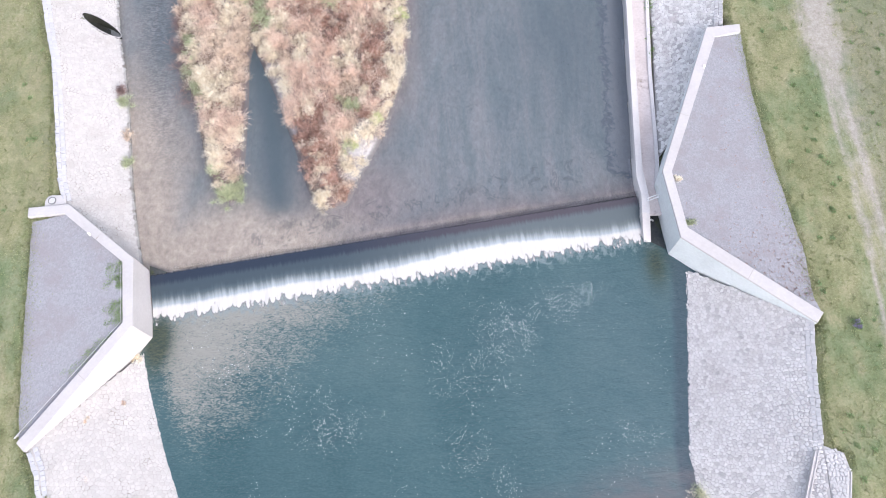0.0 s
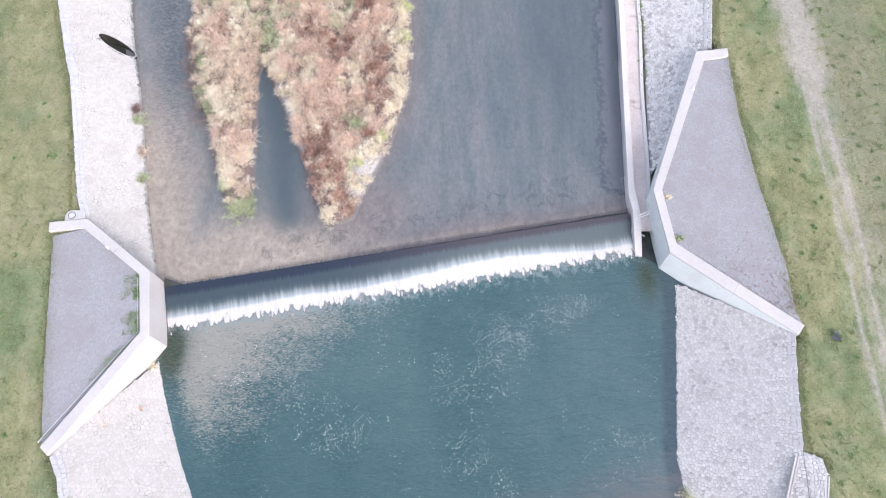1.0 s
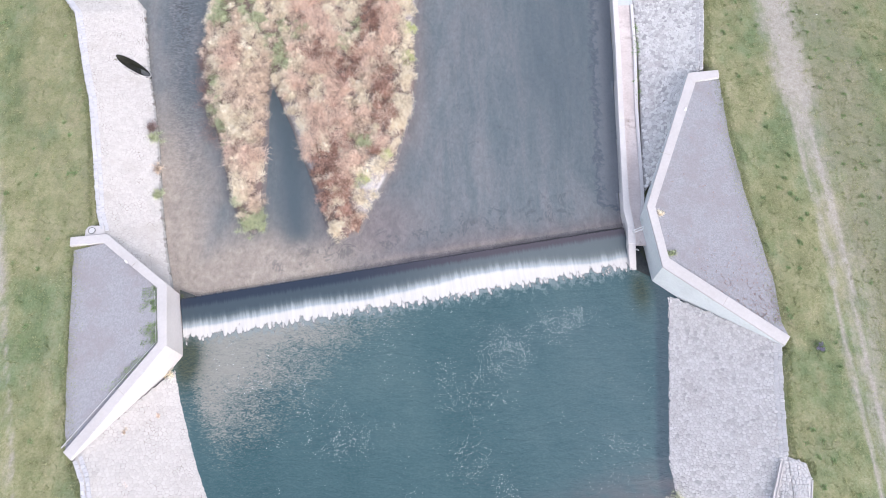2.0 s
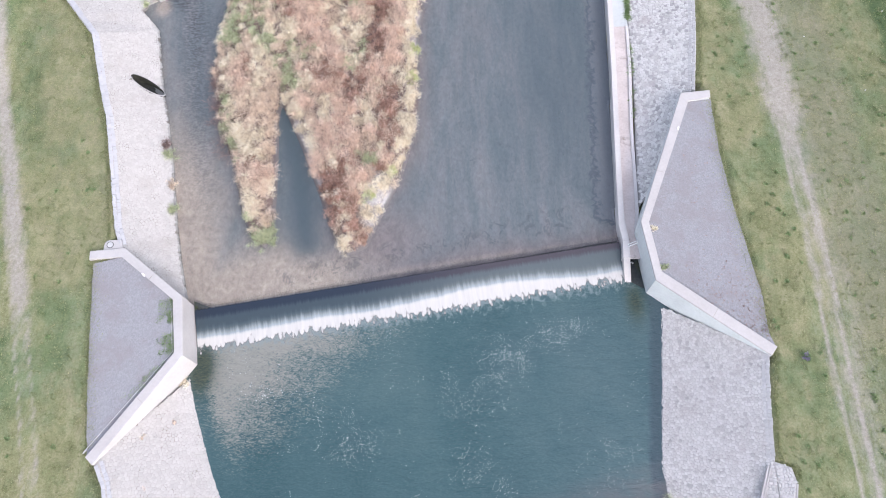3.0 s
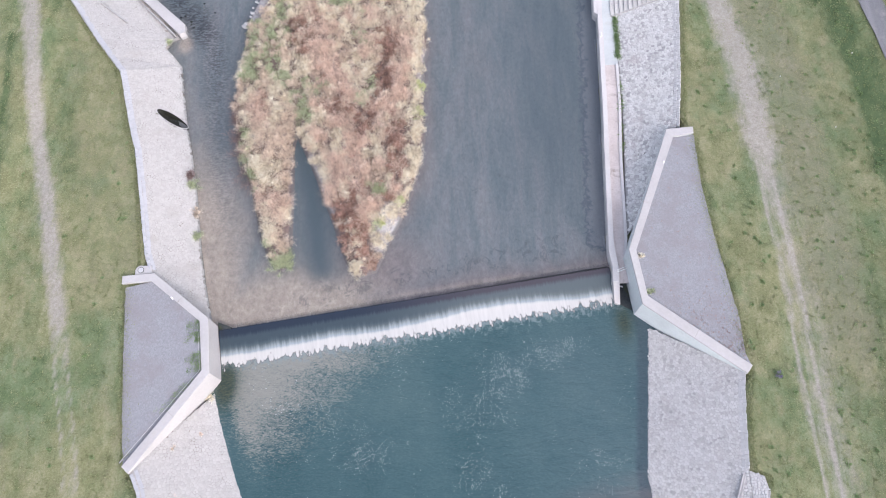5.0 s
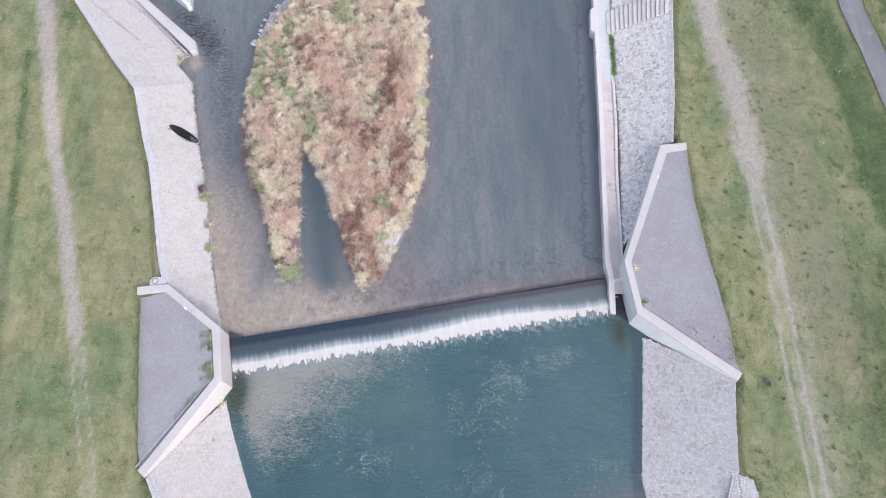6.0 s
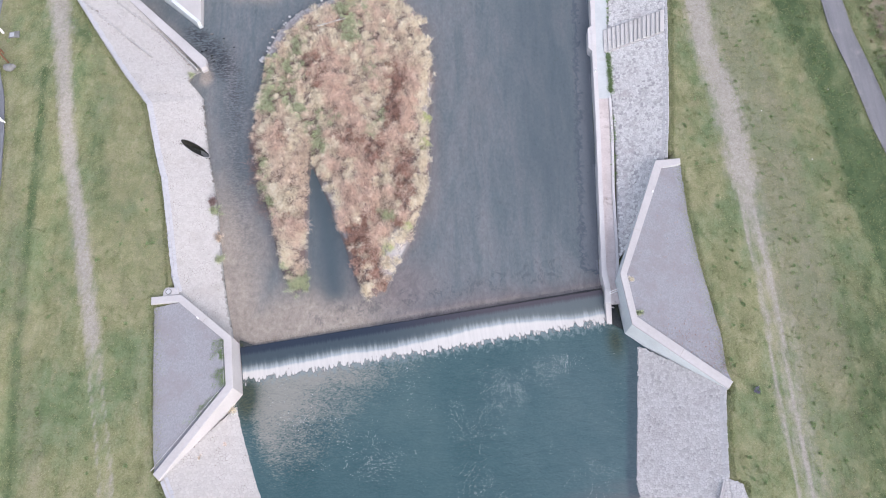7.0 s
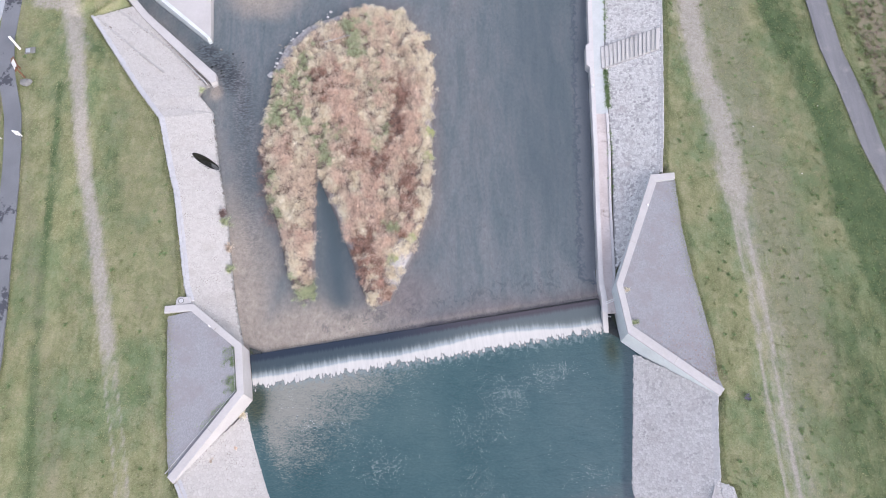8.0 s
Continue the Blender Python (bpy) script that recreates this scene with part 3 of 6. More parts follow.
def ground_sheet():
    xs, ys = grades(-42, 37, 0.22, 2600), grades(-6, 48, 0.25, 2600)
    z = np.zeros((len(ys), len(xs)))
    for j, y in enumerate(ys):
        yc = min(max(y, -290), 290)
        lt, le, rt, re_ = x_at(L_TOP, yc), toe_at(yc), x_at(R_TOP, yc), x_at(R_TOE, yc)
        bed = -0.25 if y > 11.0 else -1.9
        low = 0.0 if y > 12 else -0.9
        # behind the walls the sheet drops to the foot of the slope in front of them
        zl = 1.3 if y < 2.2 or y > 15.5 else float(np.interp(y, [2.2, 6.0, 12.5, 15.5], [1.2, -1.5, -1.0, 1.3]))
        zr = 1.3 if y < 7.6 or y > 25 else float(np.interp(y, [7.6, 10.5, 15.5, 17, 25], [1.2, -1.5, -1.0, 0.2, 1.3]))
        # clear of the wing walls the turf comes right up to the coping
        tl = 0.30 if y < 1.9 or y > 15.0 else 0.0
        tr = 0.32 if y < 7.2 or y > 25.6 else 0.0
        px = [-2600, -60, min(-37, lt - 4), min(-33.5, lt - 3), min(-31.2, lt - 2), min(-29.6, lt - 1.2), lt - 0.32 + tl, lt - 0.1 + tl, max(le, lt + 0.02 + tl), le + 0.4]
        pz = [3.4, 3.3, 2.95, 2.85, 2.75, 2.3, 2.12, zl, min(low, zl), bed]
        if y > 35.5:
            edge = -22.0 - 1.10 * max(y - 40.0, 0)
            right = -22.0 - 0.08 * (y - 40.0)
            if y > 40.4:
                px += [edge - 0.1, edge + 0.2, right - 0.2, right + 0.1]
                pz += [bed, 0.6, 0.6, bed]
        k = x_at(KERB, yc) + 0.2
        if y > 14.2:
            px += [k - 0.1, k + 0.05, max(re_, k + 0.1), rt + 0.1 - tr, rt + 0.32 - tr]
            pz += [bed, 0.25, 0.25, zr, 2.08]
        else:
            px += [re_ - 0.4, re_, rt + 0.1 - tr, rt + 0.32 - tr]
            pz += [bed, min(low, zr), zr, 2.08]
        px += [23.5, 26.4, 28.2, 33, 60, 2600]
        pz += [2.15, 2.3, 2.6, 2.75, 3.2, 3.4]
        px = list(np.maximum.accumulate(np.array(px) + np.arange(len(px)) * 1e-4))
        z[j] = np.interp(xs, px, pz)
    X, Y = np.meshgrid(xs, ys)
    high = z > 2.0
    wob = np.array([noise.noise((x * 0.35, y * 0.35, 0)) * 0.06 + noise.noise((x * 1.3, y * 1.3, 4)) * 0.03 for x, y in zip(X.ravel(), Y.ravel())]).reshape(X.shape)
    level = np.clip((np.minimum(away(X, Y, L_ROAD), away(X, Y, R_ROAD)) - 1.0) / 1.2, 0, 1)      # even beside the paths
    z = z + (wob * level - 0.03 * (1 - level)) * high
    # the pool below the weir, and a shallow seat for the gravel yards
    lo_x, hi_x = x_at(L_TOE, np.clip(Y, -290, 290)), x_at(R_TOE, np.clip(Y, -290, 290))
    z = np.where((X > lo_x + 0.2) & (X < hi_x - 0.2) & (Y < crest_y(X) + 0.1), np.minimum(z, -1.9), z)
    for ring in (LW_BACK, RW_BACK):
        z = np.where(inside(X, Y, ring) & (z > 1.9), 2.0, z)
    (cx, cy), ca, cb, ct = CULVERT
    u = (X - cx) * math.cos(ct) + (Y - cy) * math.sin(ct)
    v = -(X - cx) * math.sin(ct) + (Y - cy) * math.cos(ct)
    z = np.where((u / (ca + 0.2)) ** 2 + (v / (cb + 0.25)) ** 2 < 1, np.minimum(z, 0.05), z)
    h, w = z.shape
    idx = np.arange(h * w).reshape(h, w)
    quads = np.stack([idx[:-1, :-1], idx[:-1, 1:], idx[1:, 1:], idx[1:, :-1]], -1).reshape(-1, 4)
    me = bpy.data.meshes.new("ground")
    me.from_pydata(np.stack([X, Y, z], -1).reshape(-1, 3).tolist(), [], quads.tolist())
    me.polygons.foreach_set("use_smooth", [True] * len(me.polygons))
    me.materials.append(M["ground"])
    x, y = X.ravel(), Y.ravel()
    d_l, d_r = away(x, y, L_TRACK), away(x, y, R_TRACK)
    # wheel ruts where the tracks are grown over, full width where they are bare
    s_l, s_r = x - x_at(L_TRACK, np.clip(y, -12, 52)), x - x_at(R_TRACK, np.clip(y, -12, 52))
    rut = lambda s, at, w: np.exp(-((s - at) / w) ** 2)
    bare_l, bare_r = np.clip((y - 8.5) / 4, 0, 1), np.clip((y - 17) / 7, 0, 1)
    dirt = np.exp(-((s_l - 0.25 * np.clip((y - 30) / 8, 0, 1)) / (0.80 + 0.3 * np.clip((y - 30) / 8, 0, 1))) ** 2) * (0.34 + 0.50 * bare_l)
    dirt = np.maximum(dirt, 1.1 * np.exp(-((x + 35.5) / 2.0) ** 2 - ((y - 42.6) / 1.0) ** 2))
    for at_, w_, k_ in ((-0.42, 0.17, 0.60), (0.40, 0.19, 0.60)):
        dirt = np.maximum(dirt, rut(s_l, at_, w_) * k_)
    dirt = np.maximum(dirt, np.exp(-((s_r - 0.15) / (0.95 + 0.45 * bare_r)) ** 2) * (0.48 + 0.42 * bare_r))
    for at_, w_, k_ in ((-0.45, 0.20, 0.78), (0.45, 0.26, 0.82), (1.25, 0.18, 0.48)):
        dirt = np.maximum(dirt, rut(s_r, at_, w_) * k_)
    dirt = np.maximum(dirt, np.clip(1 - np.abs(s_r - 0.9) / 3.0, 0, 1) * 0.48)
    dirt = np.maximum(dirt, 0.30 * np.clip(1.6 - np.abs(s_r - 2.6) / 2.0, 0, 1) * np.clip((y - 2) / 8, 0.5, 1))
    west = x_at(R_LUSH, np.clip(y, -4, 41))
    lush = np.clip((x - west) / 0.9 + 0.3, 0, 1) * np.where(x < 36, 1, 0.4) * np.interp(y, [-4, 10, 22, 40], [0.6, 0.9, 1.0, 0.9]) * np.where(y < 27, 1.0, np.interp(x - west, [2.0, 3.2], [1, 0.5]))
    lush = np.maximum(lush, 0.72 * np.clip((x - 23.4) / 2.6, 0, 1) * np.clip((19 - y) / 8, 0, 1))
    lush = np.maximum(lush, 0.85 * np.exp(-(away(x, y, L_RIDGE) / 0.45) ** 2))
    lush = np.maximum(lush, 0.45 * np.exp(-((s_l - 1.9) / 0.9) ** 2) * (y > 20))
    lush = np.maximum(lush, 0.2 * np.exp(-(np.minimum(away(x, y, R_TOP[3:]), 9) / 1.1) ** 2))
    brush = np.clip((x - (33.5 + 0.02 * (36 - y))) / 1.2, 0, 1) * (y > 20) * (x < 44) * (y < 60) + np.clip((-37.4 + 0.10 * (36 - y) - x) / 0.8, 0, 1) * (y < 35) * (y > 15) * (x > -41)
    dry = 0.8 * np.clip(1.5 - np.abs(s_r - 2.9) / 2.2, 0, 1) * np.clip((y - 1) / 8, 0.5, 1)
    dry = np.maximum(dry, 0.55 * np.exp(-((s_l + 4.6) / 1.3) ** 2))
    dry = np.maximum(dry, 0.42 * np.clip((s_l - 1.2) / 1.5, 0, 1) * (x < -15))
    for name, vals in (("dry", dry), ("dirt", dirt), ("lush", lush), ("brush", np.clip(brush, 0, 1))):
        at = me.attributes.new(name, "FLOAT", "POINT")
        at.data.foreach_set("value", np.clip(vals, 0, 1).astype(np.float32))
    ob = tagged(new("ground", me), "meadow of short green and straw-coloured grass with worn tracks", "ground", kind="structure")
    return xs, ys, z


ground_grid = ground_sheet()


def strip(name, line, widths, z, material, lift, label, category):
    """A thin road slab draped at a fixed height over its line."""
    bm = bmesh.new()
    pts = along(line, 1.0)
    rows = []
    for i, (p, d) in enumerate(pts):
        s = Vector((-d.y, d.x))
        w = widths(p.y)
        wl, wr = w / 2 + 0.05 * noise.noise((p.x * 0.6, p.y * 0.6, 1)), w / 2 + 0.05 * noise.noise((p.x * 0.6, p.y * 0.6, 9))
        zz = z(p.x, p.y) + lift
        rows.append([(p.x - s.x * wr, p.y - s.y * wr, zz - 0.35), (p.x - s.x * wr, p.y - s.y * wr, zz), (p.x, p.y, zz + 0.02), (p.x + s.x * wl, p.y + s.y * wl, zz), (p.x + s.x * wl, p.y + s.y * wl, zz - 0.35)])
    vs = [[bm.verts.new(q) for q in r] for r in rows]
    for a, b in zip(vs, vs[1:]):
        for k in range(4):
            bm.faces.new((a[k], a[k + 1], b[k + 1], b[k]))
    return tagged(part(name, bm, material), label, category, kind="structure")


strip("road", L_ROAD, lambda y: 1.36 + 0.05 * max(y - 39, 0), lambda x, y: 2.98, M["asphalt"], 0.0, "narrow worn asphalt path with damp dark patches", "path")
strip("road", [(-41.6, 60.0), (-40.75, 47.0), (-40.35, 43.5), (-40.0, 41.0), (-39.85, 38.6)], lambda y: 0.95 * min(1.0, max((y - 38.4) / 3.5, 0.05)), lambda x, y: 3.0, M["asphalt_pale"], 0.012, "pale grey concrete lane joining the asphalt path", "path")
strip("road", R_ROAD, lambda y: 1.75 + 0.01 * max(36 - y, 0), lambda x, y: 2.72, M["asphalt_dry"], 0.0, "narrow grey asphalt path along the meadow", "path")


# ---- river bed and water ----
def sheet(name, xs, ys, height, material, attrs=(), keep=None, smooth=True, shear=False):
    X, Y = np.meshgrid(xs, ys)
    if shear:                     # rows run parallel to the crest of the weir
        Y = Y + crest_y(X)
    Zs = height(X, Y)
    h, w = X.shape
    idx = np.arange(h * w).reshape(h, w)
    quads = np.stack([idx[:-1, :-1], idx[:-1, 1:], idx[1:, 1:], idx[1:, :-1]], -1).reshape(-1, 4)
    if keep is not None:
        ok = keep(X, Y).ravel()
        quads = quads[ok[quads].all(1)]
    me = bpy.data.meshes.new(name)
    me.from_pydata(np.stack([X, Y, Zs], -1).reshape(-1, 3).tolist(), [], quads.tolist())
    me.polygons.foreach_set("use_smooth", [smooth] * len(me.polygons))
    me.materials.append(material)
    for a, f in attrs:
        at = me.attributes.new(a, "FLOAT", "POINT")
        at.data.foreach_set("value", np.clip(f(X, Y), 0, 1).ravel().astype(np.float32))
    return new(name, me)


ISLAND = [(-11.84, 26.87), (-10.98, 25.06), (-9.78, 22.42), (-8.5, 19.0), (-7.55, 16.23), (-6.72, 14.9), (-5.62, 15.34), (-4.94, 17.11), (-3.66, 19.85), (-2.98, 22.28), (-2.38, 25.42), (-2.45, 31.99), (-2.04, 33.68), (-2.38, 36.58), (-3.26, 39.72), (-5.1, 42.74), (-7.66, 43.44), (-10.7, 42.6), (-13.5, 41.34), (-15.2, 39.22), (-15.95, 36.94), (-16.16, 33.93), (-16.48, 28.88), (-15.98, 26.31), (-15.35, 23.94), (-14.38, 21.46), (-13.37, 17.64), (-12.53, 15.91), (-11.93, 15.52), (-11.67, 17.17), (-11.75, 20.48), (-11.95, 24.46)]


def bed_sand(X, Y):
    off = Y - crest_y(X)
    near = np.clip((-1.5 - X) / 8, 0, 1) * np.exp(-np.clip(off - 1.4, 0, 99) / 3.0)
    lip = 0.42 * np.exp(-((off - 0.55) / 0.40) ** 2)
    left = 0.95 * np.clip(1.2 - (X - x_at(L_TOE, np.clip(Y, 12, 50))) / 4.2, 0, 1) * np.clip(1 - (Y - 14) / 22, 0.42, 1)
    tip = 0.55 * np.exp(-((X + 9.5) / 4) ** 2 - ((Y - 13.4) / 1.3) ** 2)
    mouth = 0.8 * np.maximum(np.exp(-((X + 21.0) / 0.9) ** 2 - ((Y - 34.6) / 1.3) ** 2), 0.8 * np.exp(-((X + 17.5 + 0.4 * (Y - 43)) / 5.0) ** 2 - ((Y - 44.5) / 3.0) ** 2))
    return np.maximum.reduce([near, lip, left, tip, mouth])


def bed_mud(X, Y):
    """Brown silt round the island's tip, along its shores and before the crest."""
    off = Y - crest_y(X)
    shore = 0.75 * np.exp(-away(X, Y, ISLAND + ISLAND[:1]) / 1.3) * np.where(X > -8, 1, 0.4)
    before = 0.75 * np.exp(-np.clip(off - 0.4, 0, 99) / 1.6)
    tail = 0.75 * np.exp(-((X + 5.5) / 5.0) ** 2 - ((Y - 15.5) / 4.0) ** 2)
    return np.maximum.reduce([shore, before, tail, 0.25 * np.exp(-((X - 1.0) / 3.5) ** 2) * np.clip((Y - 15) / 10, 0, 1)])


def bed_weed(X, Y):
    """Where weed grows in the hollows: a belt before the crest, patches up the run."""
    off = Y - crest_y(X)
    belt = np.exp(-((off - 2.0 - 0.05 * X) / 1.1) ** 2) * np.clip((X + 14) / 4, 0, 1) * np.clip((9.5 - X) / 2, 0, 1)
    up = 0.5 * np.exp(-((X - 1.5) / 2.6) ** 2) * np.clip((Y - 16) / 3, 0, 1) * np.clip((32 - Y) / 6, 0, 1)
    return np.maximum(belt, up)


def bed_lane(X, Y):
    return np.clip(1 - (x_at(KERB, np.clip(Y, 14, 50)) - X) / 2.3, 0, 1) * np.clip((Y - crest_y(X) - 0.8) / 1.5, 0, 1)


def bed_deep(X, Y):
    gap = np.exp(-(away(X, Y, [(-11.3, 25.8), (-10.2, 21.0), (-9.6, 17.2), (-9.3, 15.6)]) / 1.15) ** 2)
    side = 0.40 * np.exp(-(away(X, Y, [(-20.6, 37.4), (-22.5, 39.0), (-31, 47)]) / 0.9) ** 2)
    run = 0.62 * np.exp(-((X - 7.5) / 4.0) ** 2) * np.clip((Y - 18) / 8, 0, 1)
    return np.maximum.reduce([gap, run, side])


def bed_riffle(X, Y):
    """Dark marks of broken water painted on the bed, from the side stream down the left bank."""
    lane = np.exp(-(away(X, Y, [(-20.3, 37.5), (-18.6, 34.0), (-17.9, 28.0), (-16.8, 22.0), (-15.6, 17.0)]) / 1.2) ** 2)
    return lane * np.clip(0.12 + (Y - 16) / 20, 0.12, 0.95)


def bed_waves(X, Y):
    """Dark sides of standing waves, painted on the bed where the side stream pours in."""
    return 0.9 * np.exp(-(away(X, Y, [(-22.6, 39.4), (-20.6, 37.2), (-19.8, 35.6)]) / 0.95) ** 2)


bed_rough = lambda X, Y: np.array([noise.noise((x * 0.6, y * 0.35, 2)) * 0.07 + noise.noise((x * 1.9, y * 1.4, 7)) * 0.035 for x, y in zip(X.ravel(), Y.ravel())]).reshape(X.shape)
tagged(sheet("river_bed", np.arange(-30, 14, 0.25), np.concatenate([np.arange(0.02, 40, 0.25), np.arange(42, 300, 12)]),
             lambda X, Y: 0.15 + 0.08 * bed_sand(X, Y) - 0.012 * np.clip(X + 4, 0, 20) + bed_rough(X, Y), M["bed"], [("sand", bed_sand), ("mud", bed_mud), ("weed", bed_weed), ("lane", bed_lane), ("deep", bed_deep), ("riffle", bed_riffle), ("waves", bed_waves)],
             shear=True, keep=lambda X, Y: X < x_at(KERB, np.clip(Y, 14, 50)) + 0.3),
       "silty sand river bed with dark weed patches and painted ripple shade under shallow water", "river bed", kind="structure")

tagged(sheet("water_above_weir", np.arange(-36, 14, 0.5), np.concatenate([np.arange(0.08, 40, 0.25), np.arange(42, 300, 12)]),
             lambda X, Y: np.full(X.shape, Z_UP), M["water_up"],
             shear=True, keep=lambda X, Y: X < x_at(KERB, np.clip(Y, 14, 50)) + 0.3),
       "shallow clear grey river water above the weir", "water", kind="structure")

froth = lambda X, Y: np.exp(-np.clip(crest_y(X) - 2.3 - Y, 0, 99) / 0.75)


def sky_gleam(X, Y):
    """Sky reflection painted off the left bank, its outer edge running aslant from the fall."""
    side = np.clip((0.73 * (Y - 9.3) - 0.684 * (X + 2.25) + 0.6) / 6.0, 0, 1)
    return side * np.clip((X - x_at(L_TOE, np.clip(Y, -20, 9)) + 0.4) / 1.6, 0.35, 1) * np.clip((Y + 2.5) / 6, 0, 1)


def murk(X, Y):
    """Greyer, cloudier water drifting down the right side."""
    return np.clip((X - 0.5 + 0.15 * Y) / 9, 0, 1) * np.clip((12.5 - Y + 0.1 * X) / 4, 0.2, 1)


def dark_margin(X, Y):
    """A dark band in the water along the right bank."""
    off = x_at(R_TOE, np.clip(Y, -20, 12)) - X
    return np.clip((0.52 - off) / 0.20, 0, 1) * np.clip((12.4 - Y) / 0.8, 0, 1) * 0.9


def silt(X, Y):
    """Brown silt lying shallow across the tail of the pool."""
    return 0.75 * np.clip((1.2 - Y + 0.25 * (X - 6)) / 2.4, 0, 1) * np.clip((X + 1) / 8, 0, 1)


# where the walls' dark reflection is painted: left wall foot, right wall corner
def wall_shade(X, Y):
    return np.maximum(1.4 * np.exp(-((X + 15.1) / 0.8) ** 2 - ((Y - 7.7) / 1.5) ** 2), np.exp(-((X - 10.9) / 0.6) ** 2 - ((Y - 11.4) / 1.3) ** 2))


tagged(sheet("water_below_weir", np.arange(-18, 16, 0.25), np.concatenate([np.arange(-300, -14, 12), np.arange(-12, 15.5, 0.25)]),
             lambda X, Y: np.full(X.shape, Z_DN), M["water_dn"], [("froth", froth), ("sky_gleam", sky_gleam), ("murk", murk), ("dark_margin", dark_margin), ("wall_shade", wall_shade), ("silt", silt)],
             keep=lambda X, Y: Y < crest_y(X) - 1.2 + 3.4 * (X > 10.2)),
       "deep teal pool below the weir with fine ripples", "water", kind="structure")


# ---- weir: concrete sill and the sheet of water over it ----
def weir():
    (x0, y0), (x1, y1) = CREST
    d = Vector((x1 - x0, y1 - y0))
    length, d = d.length, d.normalized()
    s = Vector((d.y, -d.x))
    prof = [(-0.35, -0.1), (0.0, 0.30), (0.5, 0.27), (1.2, 0.12), (1.9, -0.12), (2.1, -1.6), (-0.35, -1.6)]
    bm = bmesh.new()
    ends = []
    for u in (0, length):
        ends.append([bm.verts.new((x0 + d.x * u + s.x * p, y0 + d.y * u + s.y * p, z)) for p, z in prof])
    n = len(prof)
    for k in range(n):
        bm.faces.new((ends[0][k], ends[0][(k + 1) % n], ends[1][(k + 1) % n], ends[1][k]))
    bm.faces.new(ends[0])
    bm.faces.new(ends[1][::-1])
    w = tagged(part("weir", bm, M["concrete_wet_shade"]), "long concrete weir sill under overflowing water", "weir", kind="structure")
    # the water sheet, its foot broken into lumps of foam
    nu, nv = int(length / 0.07), 34
    us, vs = np.linspace(0, length, nu), np.linspace(-0.30, 2.95, nv)
    verts, uvs = [], []
    for v in vs:
        base = np.interp(v, [-0.14, 0.0, 0.25, 0.7, 1.3, 1.7, 1.95, 2.1, 2.35, 2.95], [Z_UP + 0.004, Z_UP - 0.002, Z_UP - 0.03, 0.36, 0.24, 0.15, 0.12, 0.10, Z_DN + 0.08, Z_DN + 0.05])
        amp = np.interp(v, [-0.14, 0.3, 1.2, 1.9, 2.3, 2.95], [0, 0.005, 0.012, 0.03, 0.045, 0.03])
        for u in us:
            z = base + amp * (noise.noise((u * 2.2, v * 1.2, 3)) + 0.6 * noise.noise((u * 5.5, v * 2.5, 8)) + 0.8 * max(v - 1.9, 0) * noise.noise((u * 9.0, v * 1.2, 21)))
            verts.append((x0 + d.x * u + s.x * v, y0 + d.y * u + s.y * v, z))
            uvs.append((u, v))
    idx = np.arange(nu * nv).reshape(nv, nu)
    quads = np.stack([idx[:-1, :-1], idx[1:, :-1], idx[1:, 1:], idx[:-1, 1:]], -1).reshape(-1, 4)
    me = bpy.data.meshes.new("falling_water")
    me.from_pydata(verts, [], quads.tolist())
    me.polygons.foreach_set("use_smooth", [True] * len(me.polygons))
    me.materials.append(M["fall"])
    layer = me.uv_layers.new(name="flow")
    loops = np.zeros(len(me.loops), dtype=np.int32)
    me.loops.foreach_get("vertex_index", loops)
    layer.data.foreach_set("uv", np.array(uvs, dtype=np.float32)[loops].ravel())
    tagged(new("falling_water", me), "sheet of water sliding over the weir into white foam", "water", kind="structure")


weir()


# ---- stone-pitched banks ----
def ruled(toe, top):
    """The triangles of a slope between two lists of 3D points."""
    tris = []
    for i in range(len(toe) - 1):
        a, b, c, d = (np.array(p, float) for p in (toe[i], toe[i + 1], top[i + 1], top[i]))
        tris += [(a, b, c), (a, c, d)]
    return tris


